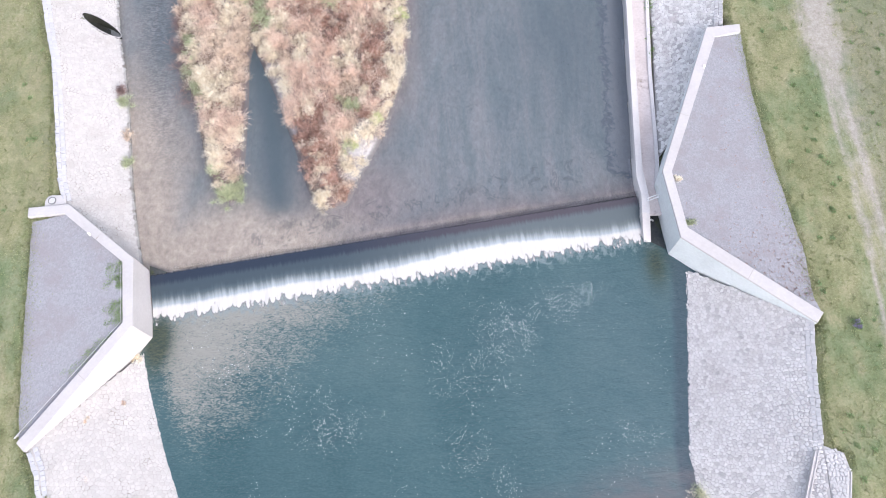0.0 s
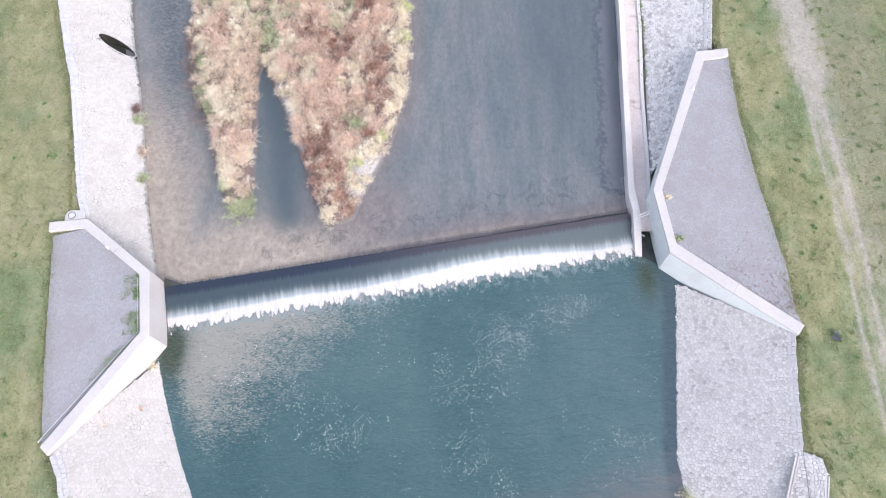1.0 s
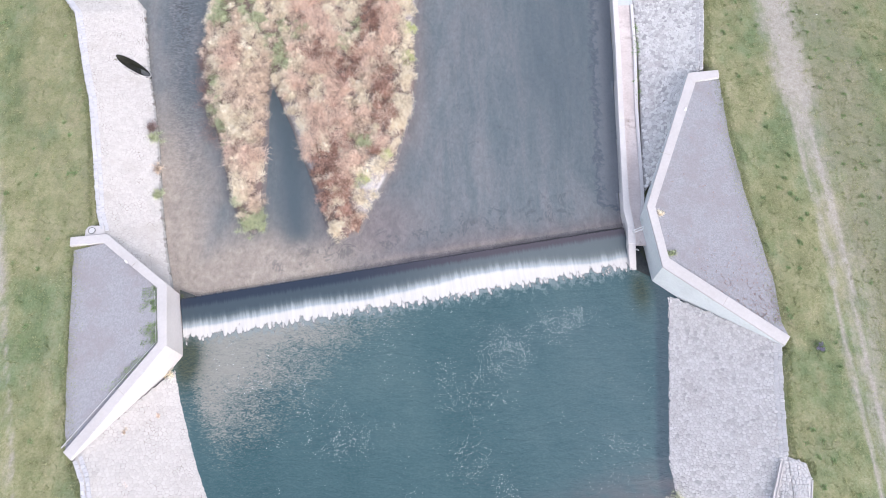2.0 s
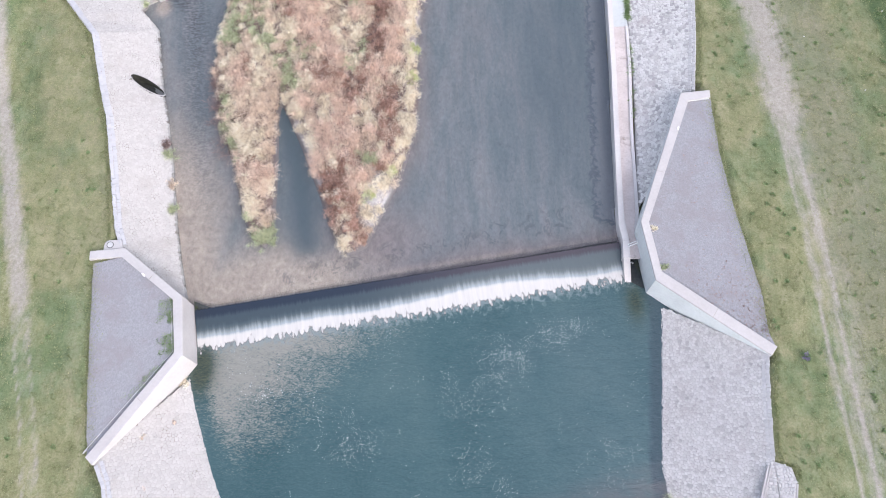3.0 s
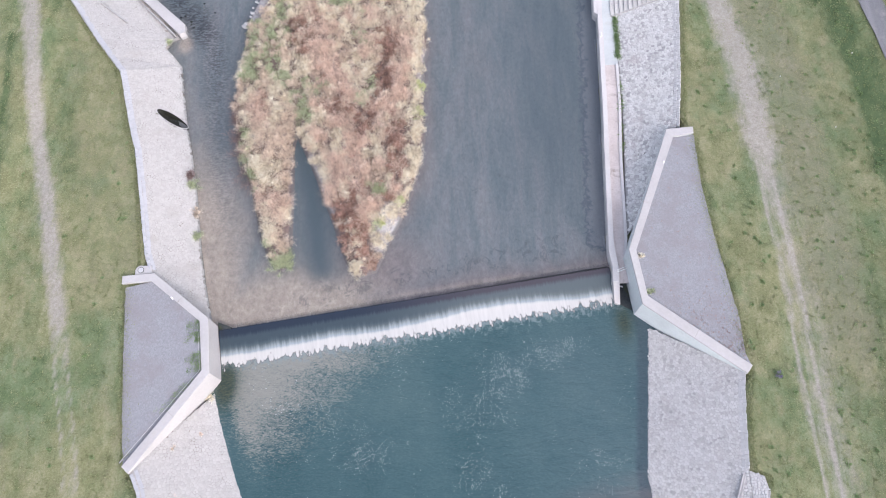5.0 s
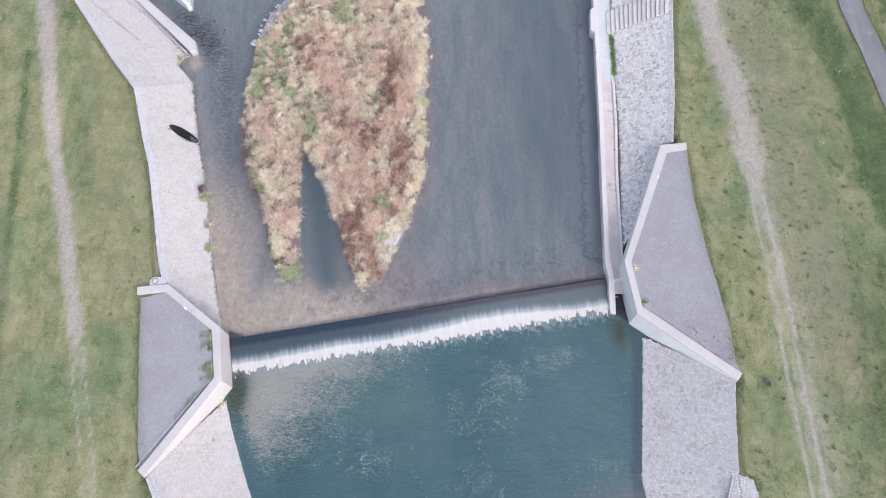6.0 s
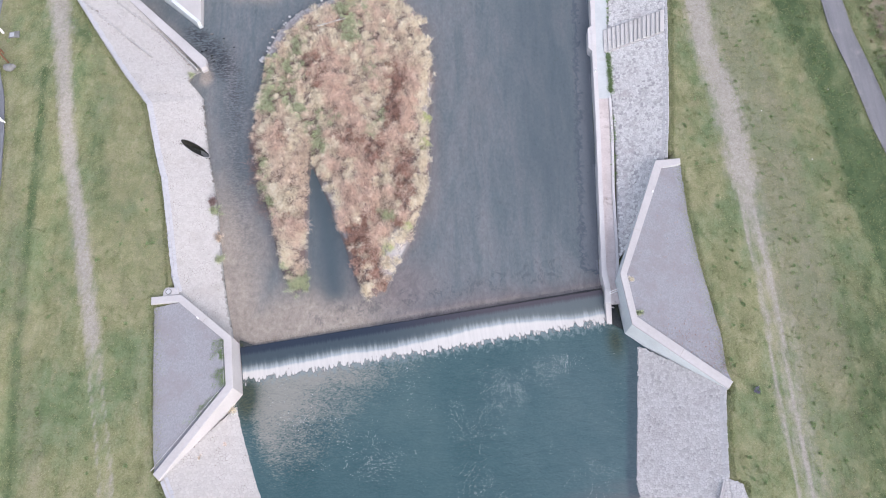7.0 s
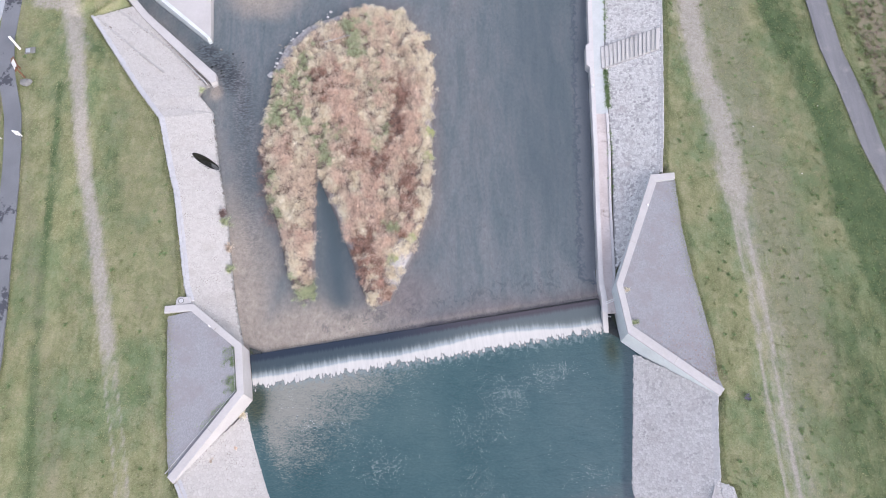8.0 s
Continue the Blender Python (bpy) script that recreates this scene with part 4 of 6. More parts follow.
def bank(name, toe, top, stone, mortar, size, label, skip=None, hole=None, holed=(), proud=0.035, seed=1, focus=(0, 10), count=300, joint=1.0):
    """A mortared slope with separate stones: the ones about the weir as objects, the rest joined."""
    tris = ruled(toe, top)
    bm = bmesh.new()
    drop = Vector((0, 0, -0.4))
    for k, (a, b, c) in enumerate(tris):
        if k in holed:            # a finely cut stretch, left open where the pipe comes out
            g = 0.1
            gx, gy = np.arange(min(a[0], b[0], c[0]) - g, max(a[0], b[0], c[0]) + g, g), np.arange(min(a[1], b[1], c[1]) - g, max(a[1], b[1], c[1]) + g, g)
            nrm = np.cross(b - a, c - a)
            for px in gx:
                for py in gy:
                    if inside(px + g / 2, py + g / 2, [a[:2], b[:2], c[:2]]) and not hole(px + g / 2, py + g / 2):
                        bm.faces.new([bm.verts.new((qx, qy, a[2] - (nrm[0] * (qx - a[0]) + nrm[1] * (qy - a[1])) / nrm[2])) for qx, qy in ((px, py), (px + g, py), (px + g, py + g), (px, py + g))])
            continue
        if abs((b[0] - a[0]) * (c[1] - a[1]) - (b[1] - a[1]) * (c[0] - a[0])) < 1e-4:
            continue
        lo = [bm.verts.new(Vector(p) + drop) for p in (a, b, c)]
        hi = [bm.verts.new(p) for p in (a, b, c)]
        bm.faces.new(hi)
        bm.faces.new(lo[::-1])
        for k in range(3):
            bm.faces.new((lo[k], lo[(k + 1) % 3], hi[(k + 1) % 3], hi[k]))
    bmesh.ops.remove_doubles(bm, verts=bm.verts, dist=0.001)
    thing = tagged(part(name, bm, mortar), label, "bank", kind="structure")
    r = np.random.default_rng(seed)
    pts = np.array([p for t in tris for p in t])
    x0, y0, x1, y1 = pts[:, 0].min(), pts[:, 1].min(), pts[:, 0].max(), pts[:, 1].max()
    nx, ny = int((x1 - x0) / size) + 2, int((y1 - y0) / size) + 2
    seeds = np.stack(np.meshgrid(np.arange(nx), np.arange(ny)), -1).astype(float)
    seeds[1::2, :, 0] += 0.5
    seeds = seeds + r.uniform(-0.46, 0.46, seeds.shape)
    seeds = seeds * size + np.array([x0 - size / 2, y0 - size / 2])
    owner = np.full((ny, nx), -1)
    for k, (a, b, c) in enumerate(tris):
        owner[inside(seeds[..., 0], seeds[..., 1], [(a[0], a[1]), (b[0], b[1]), (c[0], c[1])])] = k
    for edge in (toe, top):       # none hangs over an edge
        owner[away(seeds[..., 0], seeds[..., 1], [p[:2] for p in edge]) < 0.42 * size] = -1
    if skip is not None:
        owner[skip(seeds[..., 0].ravel(), seeds[..., 1].ravel()).reshape(ny, nx)] = -1
    stones = []
    for j, i in zip(*np.nonzero(owner >= 0)):
        a, b, c = tris[owner[j, i]]
        nrm = np.cross(b - a, c - a)
        nrm = nrm / np.linalg.norm(nrm)
        if nrm[2] < 0:
            nrm = -nrm
        me_ = seeds[j, i]
        cell = [me_ + size * np.array(q) for q in ((-0.9, -0.9), (0.9, -0.9), (0.9, 0.9), (-0.9, 0.9))]
        near = seeds[max(j - 2, 0):j + 3, max(i - 2, 0):i + 3].reshape(-1, 2)
        for q in near:
            d = q - me_
            if not d.any():
                continue
            lim = d @ (me_ + q) / 2
            cut = []
            for s0, s1 in zip(cell, cell[1:] + cell[:1]):
                f0, f1 = s0 @ d - lim, s1 @ d - lim
                if f0 <= 0:
                    cut.append(s0)
                if (f0 < 0) != (f1 < 0) and f0 != f1:
                    cut.append(s0 + (s1 - s0) * (f0 / (f0 - f1)))
            cell = cut
            if len(cell) < 3:
                break
        ring = [p for p, q in zip(cell, cell[1:] + cell[:1]) if np.hypot(*(p - q)) > size * 0.09]
        if len(ring) < 3:
            continue
        mid = sum(ring) / len(ring)
        n = len(ring)
        span_ = np.mean([np.hypot(*(p - mid)) for p in ring])
        k0 = 1 - joint * r.uniform(0.004, 0.016) / span_
        lift = proud * r.uniform(0.5, 1.4)
        tip = np.array([r.normal(0, 0.045), r.normal(0, 0.045)])

        def at(p, up):
            z = a[2] - (nrm[0] * (p[0] - a[0]) + nrm[1] * (p[1] - a[1])) / nrm[2]
            return (p[0] + nrm[0] * up, p[1] + nrm[1] * up, z + nrm[2] * up + float(tip @ (p - mid)) * (up > 0))

        v = [at(mid + (p - mid) * k0, -0.01) for p in ring] + [at(mid + (p - mid) * (k0 - 0.03), lift * 0.65) for p in ring] + [at(mid + (p - mid) * (k0 - 0.22), lift) for p in ring] + [at(mid, lift * 1.1)]
        f = [(q, (q + 1) % n, n + (q + 1) % n, n + q) for q in range(n)] + [(n + q, n + (q + 1) % n, 2 * n + (q + 1) % n, 2 * n + q) for q in range(n)] + [(2 * n + q, 2 * n + (q + 1) % n, 3 * n) for q in range(n)]
        stones.append((math.hypot(mid[0] - focus[0], mid[1] - focus[1]), v, f))
    stones.sort(key=lambda s: s[0])
    for _, v, f in stones[:count]:
        mesh_ob("stone", v, f, stone, thing)
    vs, fs = [], []
    for _, v, f in stones[count:]:
        o = len(vs)
        vs += v
        fs += [tuple(q + o for q in g) for g in f]
    if vs:
        tagged(mesh_ob("stone_pitching", vs, fs, stone, thing), kind="stuff")
    return thing


def coping(thing, line, z, width, length, material, rows=2, tilt=0.0):
    """Rows of small squared stones along a bank's upper edge, laid with its slope."""
    r = np.random.default_rng(3)
    wide = width / rows
    shared = []
    for k in range(6):
        bm = bmesh.new()
        box(bm, pose(0, 0, 0), length * r.uniform(0.92, 0.98), wide * r.uniform(0.90, 0.97), 0.30, 0.02)
        for v in bm.verts:
            v.co += Vector((r.normal(0, 0.008), r.normal(0, 0.008), r.normal(0, 0.005)))
        me = bpy.data.meshes.new("coping_stone")
        bmesh.ops.recalc_face_normals(bm, faces=bm.faces)
        bm.to_mesh(me)
        bm.free()
        me.materials.append(material)
        shared.append(me)
    for q in range(rows):
        off = (q - (rows - 1) / 2) * wide
        for i, (p, d) in enumerate(along([(x, y + 0.13 * q) for x, y in line], length)):
            ob = new("coping_stone", shared[int(r.integers(6))])
            ob.parent = thing
            turn = math.degrees(math.atan2(d.y, d.x)) + r.normal(0, 2.5)
            ob.matrix_basis = pose(p.x - d.y * off + r.normal(0, 0.012), p.y + d.x * off, z - 0.15 + off * math.tan(radians(tilt)) + r.normal(0, 0.008), tilt + r.normal(0, 1.5), 0, turn)


def toe_band(thing, toe, top, width, material, label=""):
    """A cemented band along the foot of a slope, its edges uneven."""
    rows = []
    for i in range(len(toe) - 1):
        a, b, c, d = (Vector(p) for p in (toe[i], toe[i + 1], top[i + 1], top[i]))
        steps_ = max(int((b - a).length / 0.16), 1)
        for q in range(steps_ + (i == len(toe) - 2)):
            lo, hi = a.lerp(b, q / steps_), d.lerp(c, q / steps_)
            up = (hi - lo).normalized()
            w = width * (1 + 0.45 * noise.noise(lo * 0.9) + 0.25 * noise.noise(lo * 3.1))
            o = up * (0.07 * noise.noise(lo * 4.0) - 0.06)
            n_ = Vector((0, 0, 0.05))
            rows.append((lo + o - n_ * 5, lo + o + n_, lo + up * w * 0.5 + n_ * 1.3, lo + up * w + n_ * 0.75, lo + up * (w + 0.08) - n_))
    bm = bmesh.new()
    vs = [[bm.verts.new(p) for p in r_] for r_ in rows]
    for p, q in zip(vs, vs[1:]):
        for k in range(4):
            bm.faces.new((p[k], q[k], q[k + 1], p[k + 1]))
    return part("toe_band", bm, material, thing, label)


def culvert_gap(x, y):
    (cx, cy), ca, cb, ct = CULVERT
    u = (x - cx) * math.cos(ct) + (y - cy) * math.sin(ct)
    v = -(x - cx) * math.sin(ct) + (y - cy) * math.cos(ct)
    return (u / (ca + 0.05)) ** 2 + (v / (cb + 0.08)) ** 2 < 1


SEAM_A = [(-30.3, 42.65), (-25.4, 38.9), (-21.8, 35.2)]
SEAM_B = [(-31.8, 41.4), (-27.4, 37.6), (-25.4, 36.0)]
# left bank above the weir, up to the mouth of the side stream
lu_toe = [(-16.31, 11.77, 0.38), (-17.03, 14.39, 0.38), (-17.66, 17.04, 0.38), (-18.46, 21.35, 0.38), (-19.29, 24.94, 0.38), (-19.82, 26.74, 0.38), (-20.98, 32.44, 0.38), (-22.37, 34.03, 0.72), (-22.12, 34.91, 0.48), (-21.54, 35.25, 0.27), (-25.63, 39.52, 0.80), (-29.3, 43.55, 1.12)]
lu_top = [(-19.88, 14.5, 2.2), (-20.14, 14.96, 2.2), (-20.59, 16.07, 2.2), (-21.58, 20.39, 2.2), (-22.45, 23.94, 2.2), (-23.15, 25.94, 2.2), (-24.6, 30.73, 2.2), (-25.79, 32.22, 2.2), (-26.4, 33.05, 2.2), (-26.98, 33.81, 2.2), (-30.18, 38.44, 2.2), (-32.15, 41.38, 2.2)]
bank_lu = bank("bank_left_upper", lu_toe, lu_top, M["stone_pale"], M["mortar_pale"], 0.175, "pale mortared stone bank sloping into the river above the weir", skip=lambda x, y: culvert_gap(x, y) | (away(x, y, SEAM_A) < 0.1) | (away(x, y, SEAM_B) < 0.1), hole=culvert_gap, holed=(8, 9, 10, 11), proud=0.014, joint=0.8, seed=11, focus=(-18, 17))
coping(bank_lu, [(p[0] + 0.06, p[1]) for p in lu_top[1:]], 2.21, 0.46, 0.23, M["coping_pale"], tilt=24)

ld_toe = [(-15.55, 7.36, -0.12), (-14.97, 5.48, -0.12), (-14.40, 3.94, -0.12), (-13.69, 2.11, -0.12), (-12.77, 0.10, -0.12), (-12.35, -1.61, -0.12), (-12.29, -11.33, -0.12)]
ld_top = [(-19.6, 2.4, 2.15), (-19.35, 2.06, 2.15), (-19.14, 1.68, 2.15), (-18.83, 1.1, 2.15), (-18.5, 0.04, 2.15), (-18.42, -1.68, 2.15), (-18.34, -11.57, 2.15)]
bank_ld = bank("bank_left_lower", ld_toe, ld_top, M["stone_pale"], M["mortar_pale"], 0.18, "pale sunlit mortared stone bank below the weir", proud=0.014, joint=0.75, seed=12, focus=(-16, 4))
coping(bank_ld, [(p[0] + 0.06, p[1]) for p in ld_top[1:]], 2.16, 0.42, 0.23, M["coping_pale"], tilt=-22)

rd_toe = [(12.24, 11.15, -0.12), (11.95, 8.78, -0.12), (11.62, 6.18, -0.12), (11.34, 3.99, -0.12), (11.07, 1.83, -0.12), (11.16, 0.65, -0.12), (11.73, -0.90, -0.12), (11.89, -11.24, -0.12)]
rd_top = [(17.36, 7.61, 2.15), (17.18, 6.74, 2.15), (16.94, 5.1, 2.15), (16.75, 3.48, 2.15), (16.55, 1.76, 2.15), (16.48, 0.66, 2.15), (16.39, -0.93, 2.15), (16.34, -11.5, 2.15)]
bank_rd = bank("bank_right_lower", rd_toe, rd_top, M["stone_grey"], M["mortar_grey"], 0.158, "grey mortared field-stone bank with light joints below the weir", joint=0.85, seed=13, focus=(13.5, 7))
coping(bank_rd, [(p[0] - 0.12, p[1]) for p in rd_top[:5]], 2.14, 0.42, 0.20, M["coping"], tilt=23)

bank("bank_right_corner", [(16.56, 1.80, 2.16), (16.50, 0.66, 2.16), (16.41, -0.93, 2.16), (16.4, -3, 2.16)], [(17.35, 1.48, 2.22), (17.48, 0.75, 2.22), (16.98, -0.93, 2.22), (16.9, -3, 2.22)], M["coping"], M["mortar_grey"], 0.16, "small patch of grey stone paving at the top of the bank", seed=15, focus=(17, 1))
toe_band(bank_rd, rd_toe[:7], rd_top[:7], 0.20, M["concrete"], "pale cement band along the waterline")
STAIR = [(12.58, 38.32), (12.46, 36.14), (17.16, 36.9), (17.5, 39.16)]
ru_toe = [(11.64, 17.37, 0.58), (11.77, 19.38, 0.58), (12.02, 22.15, 0.58), (12.36, 25.73, 0.58), (12.53, 28.83, 0.58), (12.6, 32.63, 0.58), (12.67, 36.14, 0.58), (13.01, 39.6, 0.58), (13.36, 43.7, 0.58), (14.24, 53.31, 0.58)]
ru_top = [(12.36, 18.21, 1.1), (13.21, 20.23, 1.5), (14.18, 22.6, 1.9), (15.74, 25.12, 2.15), (16.35, 28.84, 2.15), (16.84, 32.68, 2.15), (17.27, 36.23, 2.15), (17.7, 39.72, 2.15), (18.16, 43.85, 2.15), (19.37, 53.57, 2.15)]
bank_ru = bank("bank_right_upper", ru_toe, ru_top, M["stone_grey_brightened"], M["mortar_dark"], 0.185, "grey mortared field-stone bank above the walkway", skip=lambda x, y: inside(x, y, STAIR), joint=0.9, seed=14, focus=(13, 22))
coping(bank_ru, [(p[0] - 0.06, p[1]) for p in ru_top[3:]], 2.16, 0.42, 0.20, M["coping"], tilt=-21)


# ---- wing walls ----
def wall(name, back, front, low, label, face):
    """An upright wall between two lines, its top edges rounded."""
    bm = bmesh.new()
    prism(bm, front + back[::-1], low, Z_WALL - 0.12)
    thing = part(name, bm, face)
    bm = bmesh.new()
    prism(bm, front + back[::-1], Z_WALL - 0.12, Z_WALL, 0.035)
    part("cap", bm, M["concrete"], thing, "cream concrete top")
    return tagged(thing, label, "wing wall", kind="structure")


wall_l = wall("wall_left", LW_BACK, LW_FRONT, -1.7, "pale angular concrete wing wall holding the left bank", M["concrete"])
# sky light on this face is painted by its cooler, brighter concrete
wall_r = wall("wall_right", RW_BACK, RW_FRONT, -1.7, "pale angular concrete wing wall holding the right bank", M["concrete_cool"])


def gravel_yard(name, ring, label):
    bm = bmesh.new()
    f = bm.faces.new([bm.verts.new((x, y, 2.2)) for x, y in ring])
    r = bmesh.ops.extrude_face_region(bm, geom=[f])
    bmesh.ops.translate(bm, verts=[v for v in r["geom"] if isinstance(v, bmesh.types.BMVert)], vec=(0, 0, -0.4))
    return tagged(part(name, bm, M["gravel"]), label, "gravel", kind="structure")


def ragged(line, amount=0.07):
    """The same line with small wanderings, for a worn edge."""
    return [(p.x + amount * noise.noise((p.x * 2.1, p.y * 2.1, 5)), p.y + amount * noise.noise((p.x * 2.1, p.y * 2.1, 15))) for p, _ in along(line, 0.3)]


gravel_yard("gravel_left", LW_BACK[1:] + ragged([(-20.01, 3.02), (-20.34, 4.78), (-20.91, 8.61), (-21.6, 13.92)]), "grey gravel yard behind the left wing wall")
gravel_yard("gravel_right", RW_BACK[1:][::-1] + ragged([(16.68, 24.23), (16.65, 20.2), (16.89, 16.7), (17.28, 13.45), (17.55, 11.27), (17.53, 8.48)]), "grey gravel yard with small reddish weeds")

# ---- walkway and kerb wall beside the right bank ----
def ribbon(bm, left, right, z0, z1, bevel=0.0):
    prism(bm, left + right[::-1], z0, z1, bevel)


K_OUT = [(10.36, 15.05), (10.22, 16.1), (10.44, 19.6), (10.67, 23.2), (11.0, 28.1), (11.42, 36.1), (11.58, 38.8), (11.9, 43.6), (12.6, 54)]
K_IN = [(10.76, 15.05), (10.58, 16.6), (10.78, 19.6), (11.0, 23.2), (11.33, 28.1), (11.77, 36.1), (11.95, 38.8), (12.3, 43.6), (13.0, 54)]
LEDGE_BANK = [(11.3, 15.9), (11.5, 17), (11.65, 19.6), (11.85, 23.2), (12.3, 28.1), (12.46, 31.5)]
bm = bmesh.new()
ribbon(bm, K_OUT, K_IN, -0.6, 0.86, 0.03)
kerb = tagged(part("kerb_wall", bm, M["concrete_kerb"]), "pale concrete kerb wall along the river side of the walkway", "kerb wall", kind="structure")
bm = bmesh.new()
prism(bm, [(11.42, 36.15), (11.14, 36.45), (11.28, 38.5), (11.60, 38.8)], -0.6, 0.84, 0.03)
part("buttress", bm, M["concrete_kerb"], kerb)
# the pier where the kerb wall ends, its nose battered down to the pool
bm = bmesh.new()
prism(bm, [(10.36, 15.05), (10.27, 13.95), (10.70, 13.95), (10.76, 15.05)], -1.8, 0.86, 0.02)
part("pier", bm, M["concrete_kerb"], kerb)
bm = bmesh.new()
prism(bm, [(10.28, 13.95), (10.40, 12.65), (10.77, 12.63), (10.69, 13.95)], -1.8, [0.84, 0.06, 0.06, 0.84])
part("pier_nose", bm, M["concrete"], kerb, "grey battered concrete pier nose in the pool")
bm = bmesh.new()
ribbon(bm, [(10.72, 15.0), (10.53, 16.6), (10.73, 19.6), (10.95, 23.2), (11.26, 28.1), (11.44, 31.5)], [(11.26, 15.0), (11.22, 15.6), (11.45, 16.5), (11.65, 19.6), (11.88, 23.2), (12.36, 28.1), (12.55, 31.5)], -0.6, Z_LEDGE, 0.0)
walk_low = tagged(part("walkway_lower", bm, M["concrete_pink"]), "narrow earthy concrete walkway strewn with silt", "walkway", kind="structure")
bm = bmesh.new()
prism(bm, [(10.68, 13.95), (10.72, 15.0), (11.26, 15.0), (11.40, 13.95)], Z_LEDGE - 0.14, Z_LEDGE)
part("deck_end", bm, M["concrete_pink"], walk_low)
bm = bmesh.new()
ribbon(bm, [(11.44, 31.5), (11.70, 36.1), (11.88, 38.8), (12.23, 43.6), (12.93, 54)], [(12.55, 31.5), (12.72, 36.1), (12.95, 38.8), (13.45, 43.6), (14.4, 54)], -0.6, Z_LEDGE + 0.02, 0.0)
tagged(part("walkway_upper", bm, M["concrete_path"]), "narrow clean blue-grey concrete walkway", "walkway", kind="structure")
# dark slab added above the water to stand for the slot's shade
bm = bmesh.new()
prism(bm, [(10.76, 12.62), (11.52, 12.2), (11.28, 15.0), (10.70, 15.0)], -1.0, [0.02, 0.02, 0.06, 0.06])
tagged(part("slot_shade", bm, M["concrete_wet_shade"]), "dark slab standing for the shade in the narrow slot under the walkway end", "channel", kind="structure")
bm = bmesh.new()
for (x0, y0), (x1, y1) in zip(LEDGE_BANK, LEDGE_BANK[1:]):
    d = Vector((x1 - x0, y1 - y0)).normalized()
    s = Vector((-d.y, d.x)) * 0.10
    prism(bm, [(x0 - s.x, y0 - s.y), (x1 - s.x, y1 - s.y), (x1 + s.x, y1 + s.y), (x0 + s.x, y0 + s.y)], 0.3, Z_LEDGE + 0.09)
tagged(part("trim", bm, M["concrete_kerb"]), "thin pale edging between walkway and stone bank", "edging", kind="structure")


def gate_rail():
    bm = bmesh.new()
    rod(bm, (10.60, 14.72, 1.02), (11.28, 14.98, 1.02), 0.03)
    thing = part("handrail", bm, M["paint_white"])
    bm = bmesh.new()
    rod(bm, (10.60, 14.58, 1.0), (11.24, 14.82, 1.0), 0.03)
    part("lower_bar", bm, M["paint_white"], thing)
    for x, y in ((10.66, 14.70), (11.2, 14.88)):
        bm = bmesh.new()
        rod(bm, (x, y, Z_LEDGE), (x, y, 1.02), 0.025)
        part("post", bm, M["paint_white"], thing)
    tagged(thing, "short white steel handrail across the walkway end", "handrail")


gate_rail()


def slot_pipe():
    bm = bmesh.new()
    pts = [Vector((10.88 + 0.14 * math.cos(a), 13.84, 0.05 + 0.16 * math.sin(a))) for a in np.linspace(0, math.pi, 9)]
    for a, b in zip(pts, pts[1:]):
        rod(bm, a, b, 0.045)
    rod(bm, pts[0], pts[0] + Vector((0, 0, -0.5)), 0.045)
    tagged(part("bent_pipe", bm, M["steel"]), "bent grey steel pipe in the dark slot below the walkway", "pipe")


slot_pipe()


# ---- steps down the right bank ----
def steps():
    n = 14
    a, b, c, d = (Vector(p) for p in STAIR)
    rise = (2.17 - Z_LEDGE) / n
    thing = None
    for i in range(n):
        t0, t1 = i / n, (i + 1) / n
        ring = [a.lerp(d, t0), b.lerp(c, t0), b.lerp(c, t1), a.lerp(d, t1)]
        gap = (ring[2] - ring[1]) * 0.02
        ring[2] -= gap
        ring[3] -= gap
        bm = bmesh.new()
        z = Z_LEDGE + rise * (i + 0.7)
        prism(bm, [(p.x, p.y) for p in ring], z - 0.45, z + 0.03, 0.015)
        ob = part("stairs" if thing is None else "step", bm, M["step_stone"], thing)
        thing = thing or ob
    for p, q in ((a, d), (b, c)):
        bm = bmesh.new()
        w = Vector((0.0, 0.10 if p is a else -0.10))
        prism(bm, [(p.x, p.y), (q.x, q.y), (q.x + w.x, q.y + w.y), (p.x + w.x, p.y + w.y)], [0.2, 1.8, 1.8, 0.2], [Z_LEDGE + 0.04, 2.14, 2.14, Z_LEDGE + 0.04])
        part("string", bm, M["mortar_grey"], thing)
    tagged(thing, "narrow flight of worn stone steps down the bank", "stairs", kind="structure")


steps()


# ---- mouth of the side stream ----
bm = bmesh.new()
prism(bm, [(-20.93, 35.34), (-21.05, 36.1), (-24.0, 38.9), (-27.75, 42.5), (-31.6, 47.2), (-32.1, 46.9), (-28.1, 41.95), (-23.1, 36.9), (-21.35, 35.1)], -0.8,
      [0.9, 0.9, 1.05, 1.25, 1.4, 1.4, 1.25, 1.05, 0.9], 0.03)
tagged(part("wall_side_stream", bm, M["concrete"]), "low pale concrete wall along the side stream", "wall", kind="structure")
bm = bmesh.new()
prism(bm, [(-21.95, 40.0), (-22.4, 44.4), (-22.9, 52), (-34.5, 52), (-26.9, 44.5)], -0.8, [0.9, 1.2, 1.7, 1.9, 1.3], 0.0)
spit = tagged(part("concrete_spit", bm, M["concrete"]), "white pointed concrete revetment between the two streams", "revetment", kind="structure")
bm = bmesh.new()
prism(bm, [(-21.98, 39.98), (-26.95, 44.5), (-34.5, 52), (-34.9, 51.8), (-27.3, 44.35), (-22.25, 39.85)], -0.8, [1.0, 1.4, 1.95, 1.95, 1.4, 1.0], 0.0)
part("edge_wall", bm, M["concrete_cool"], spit)


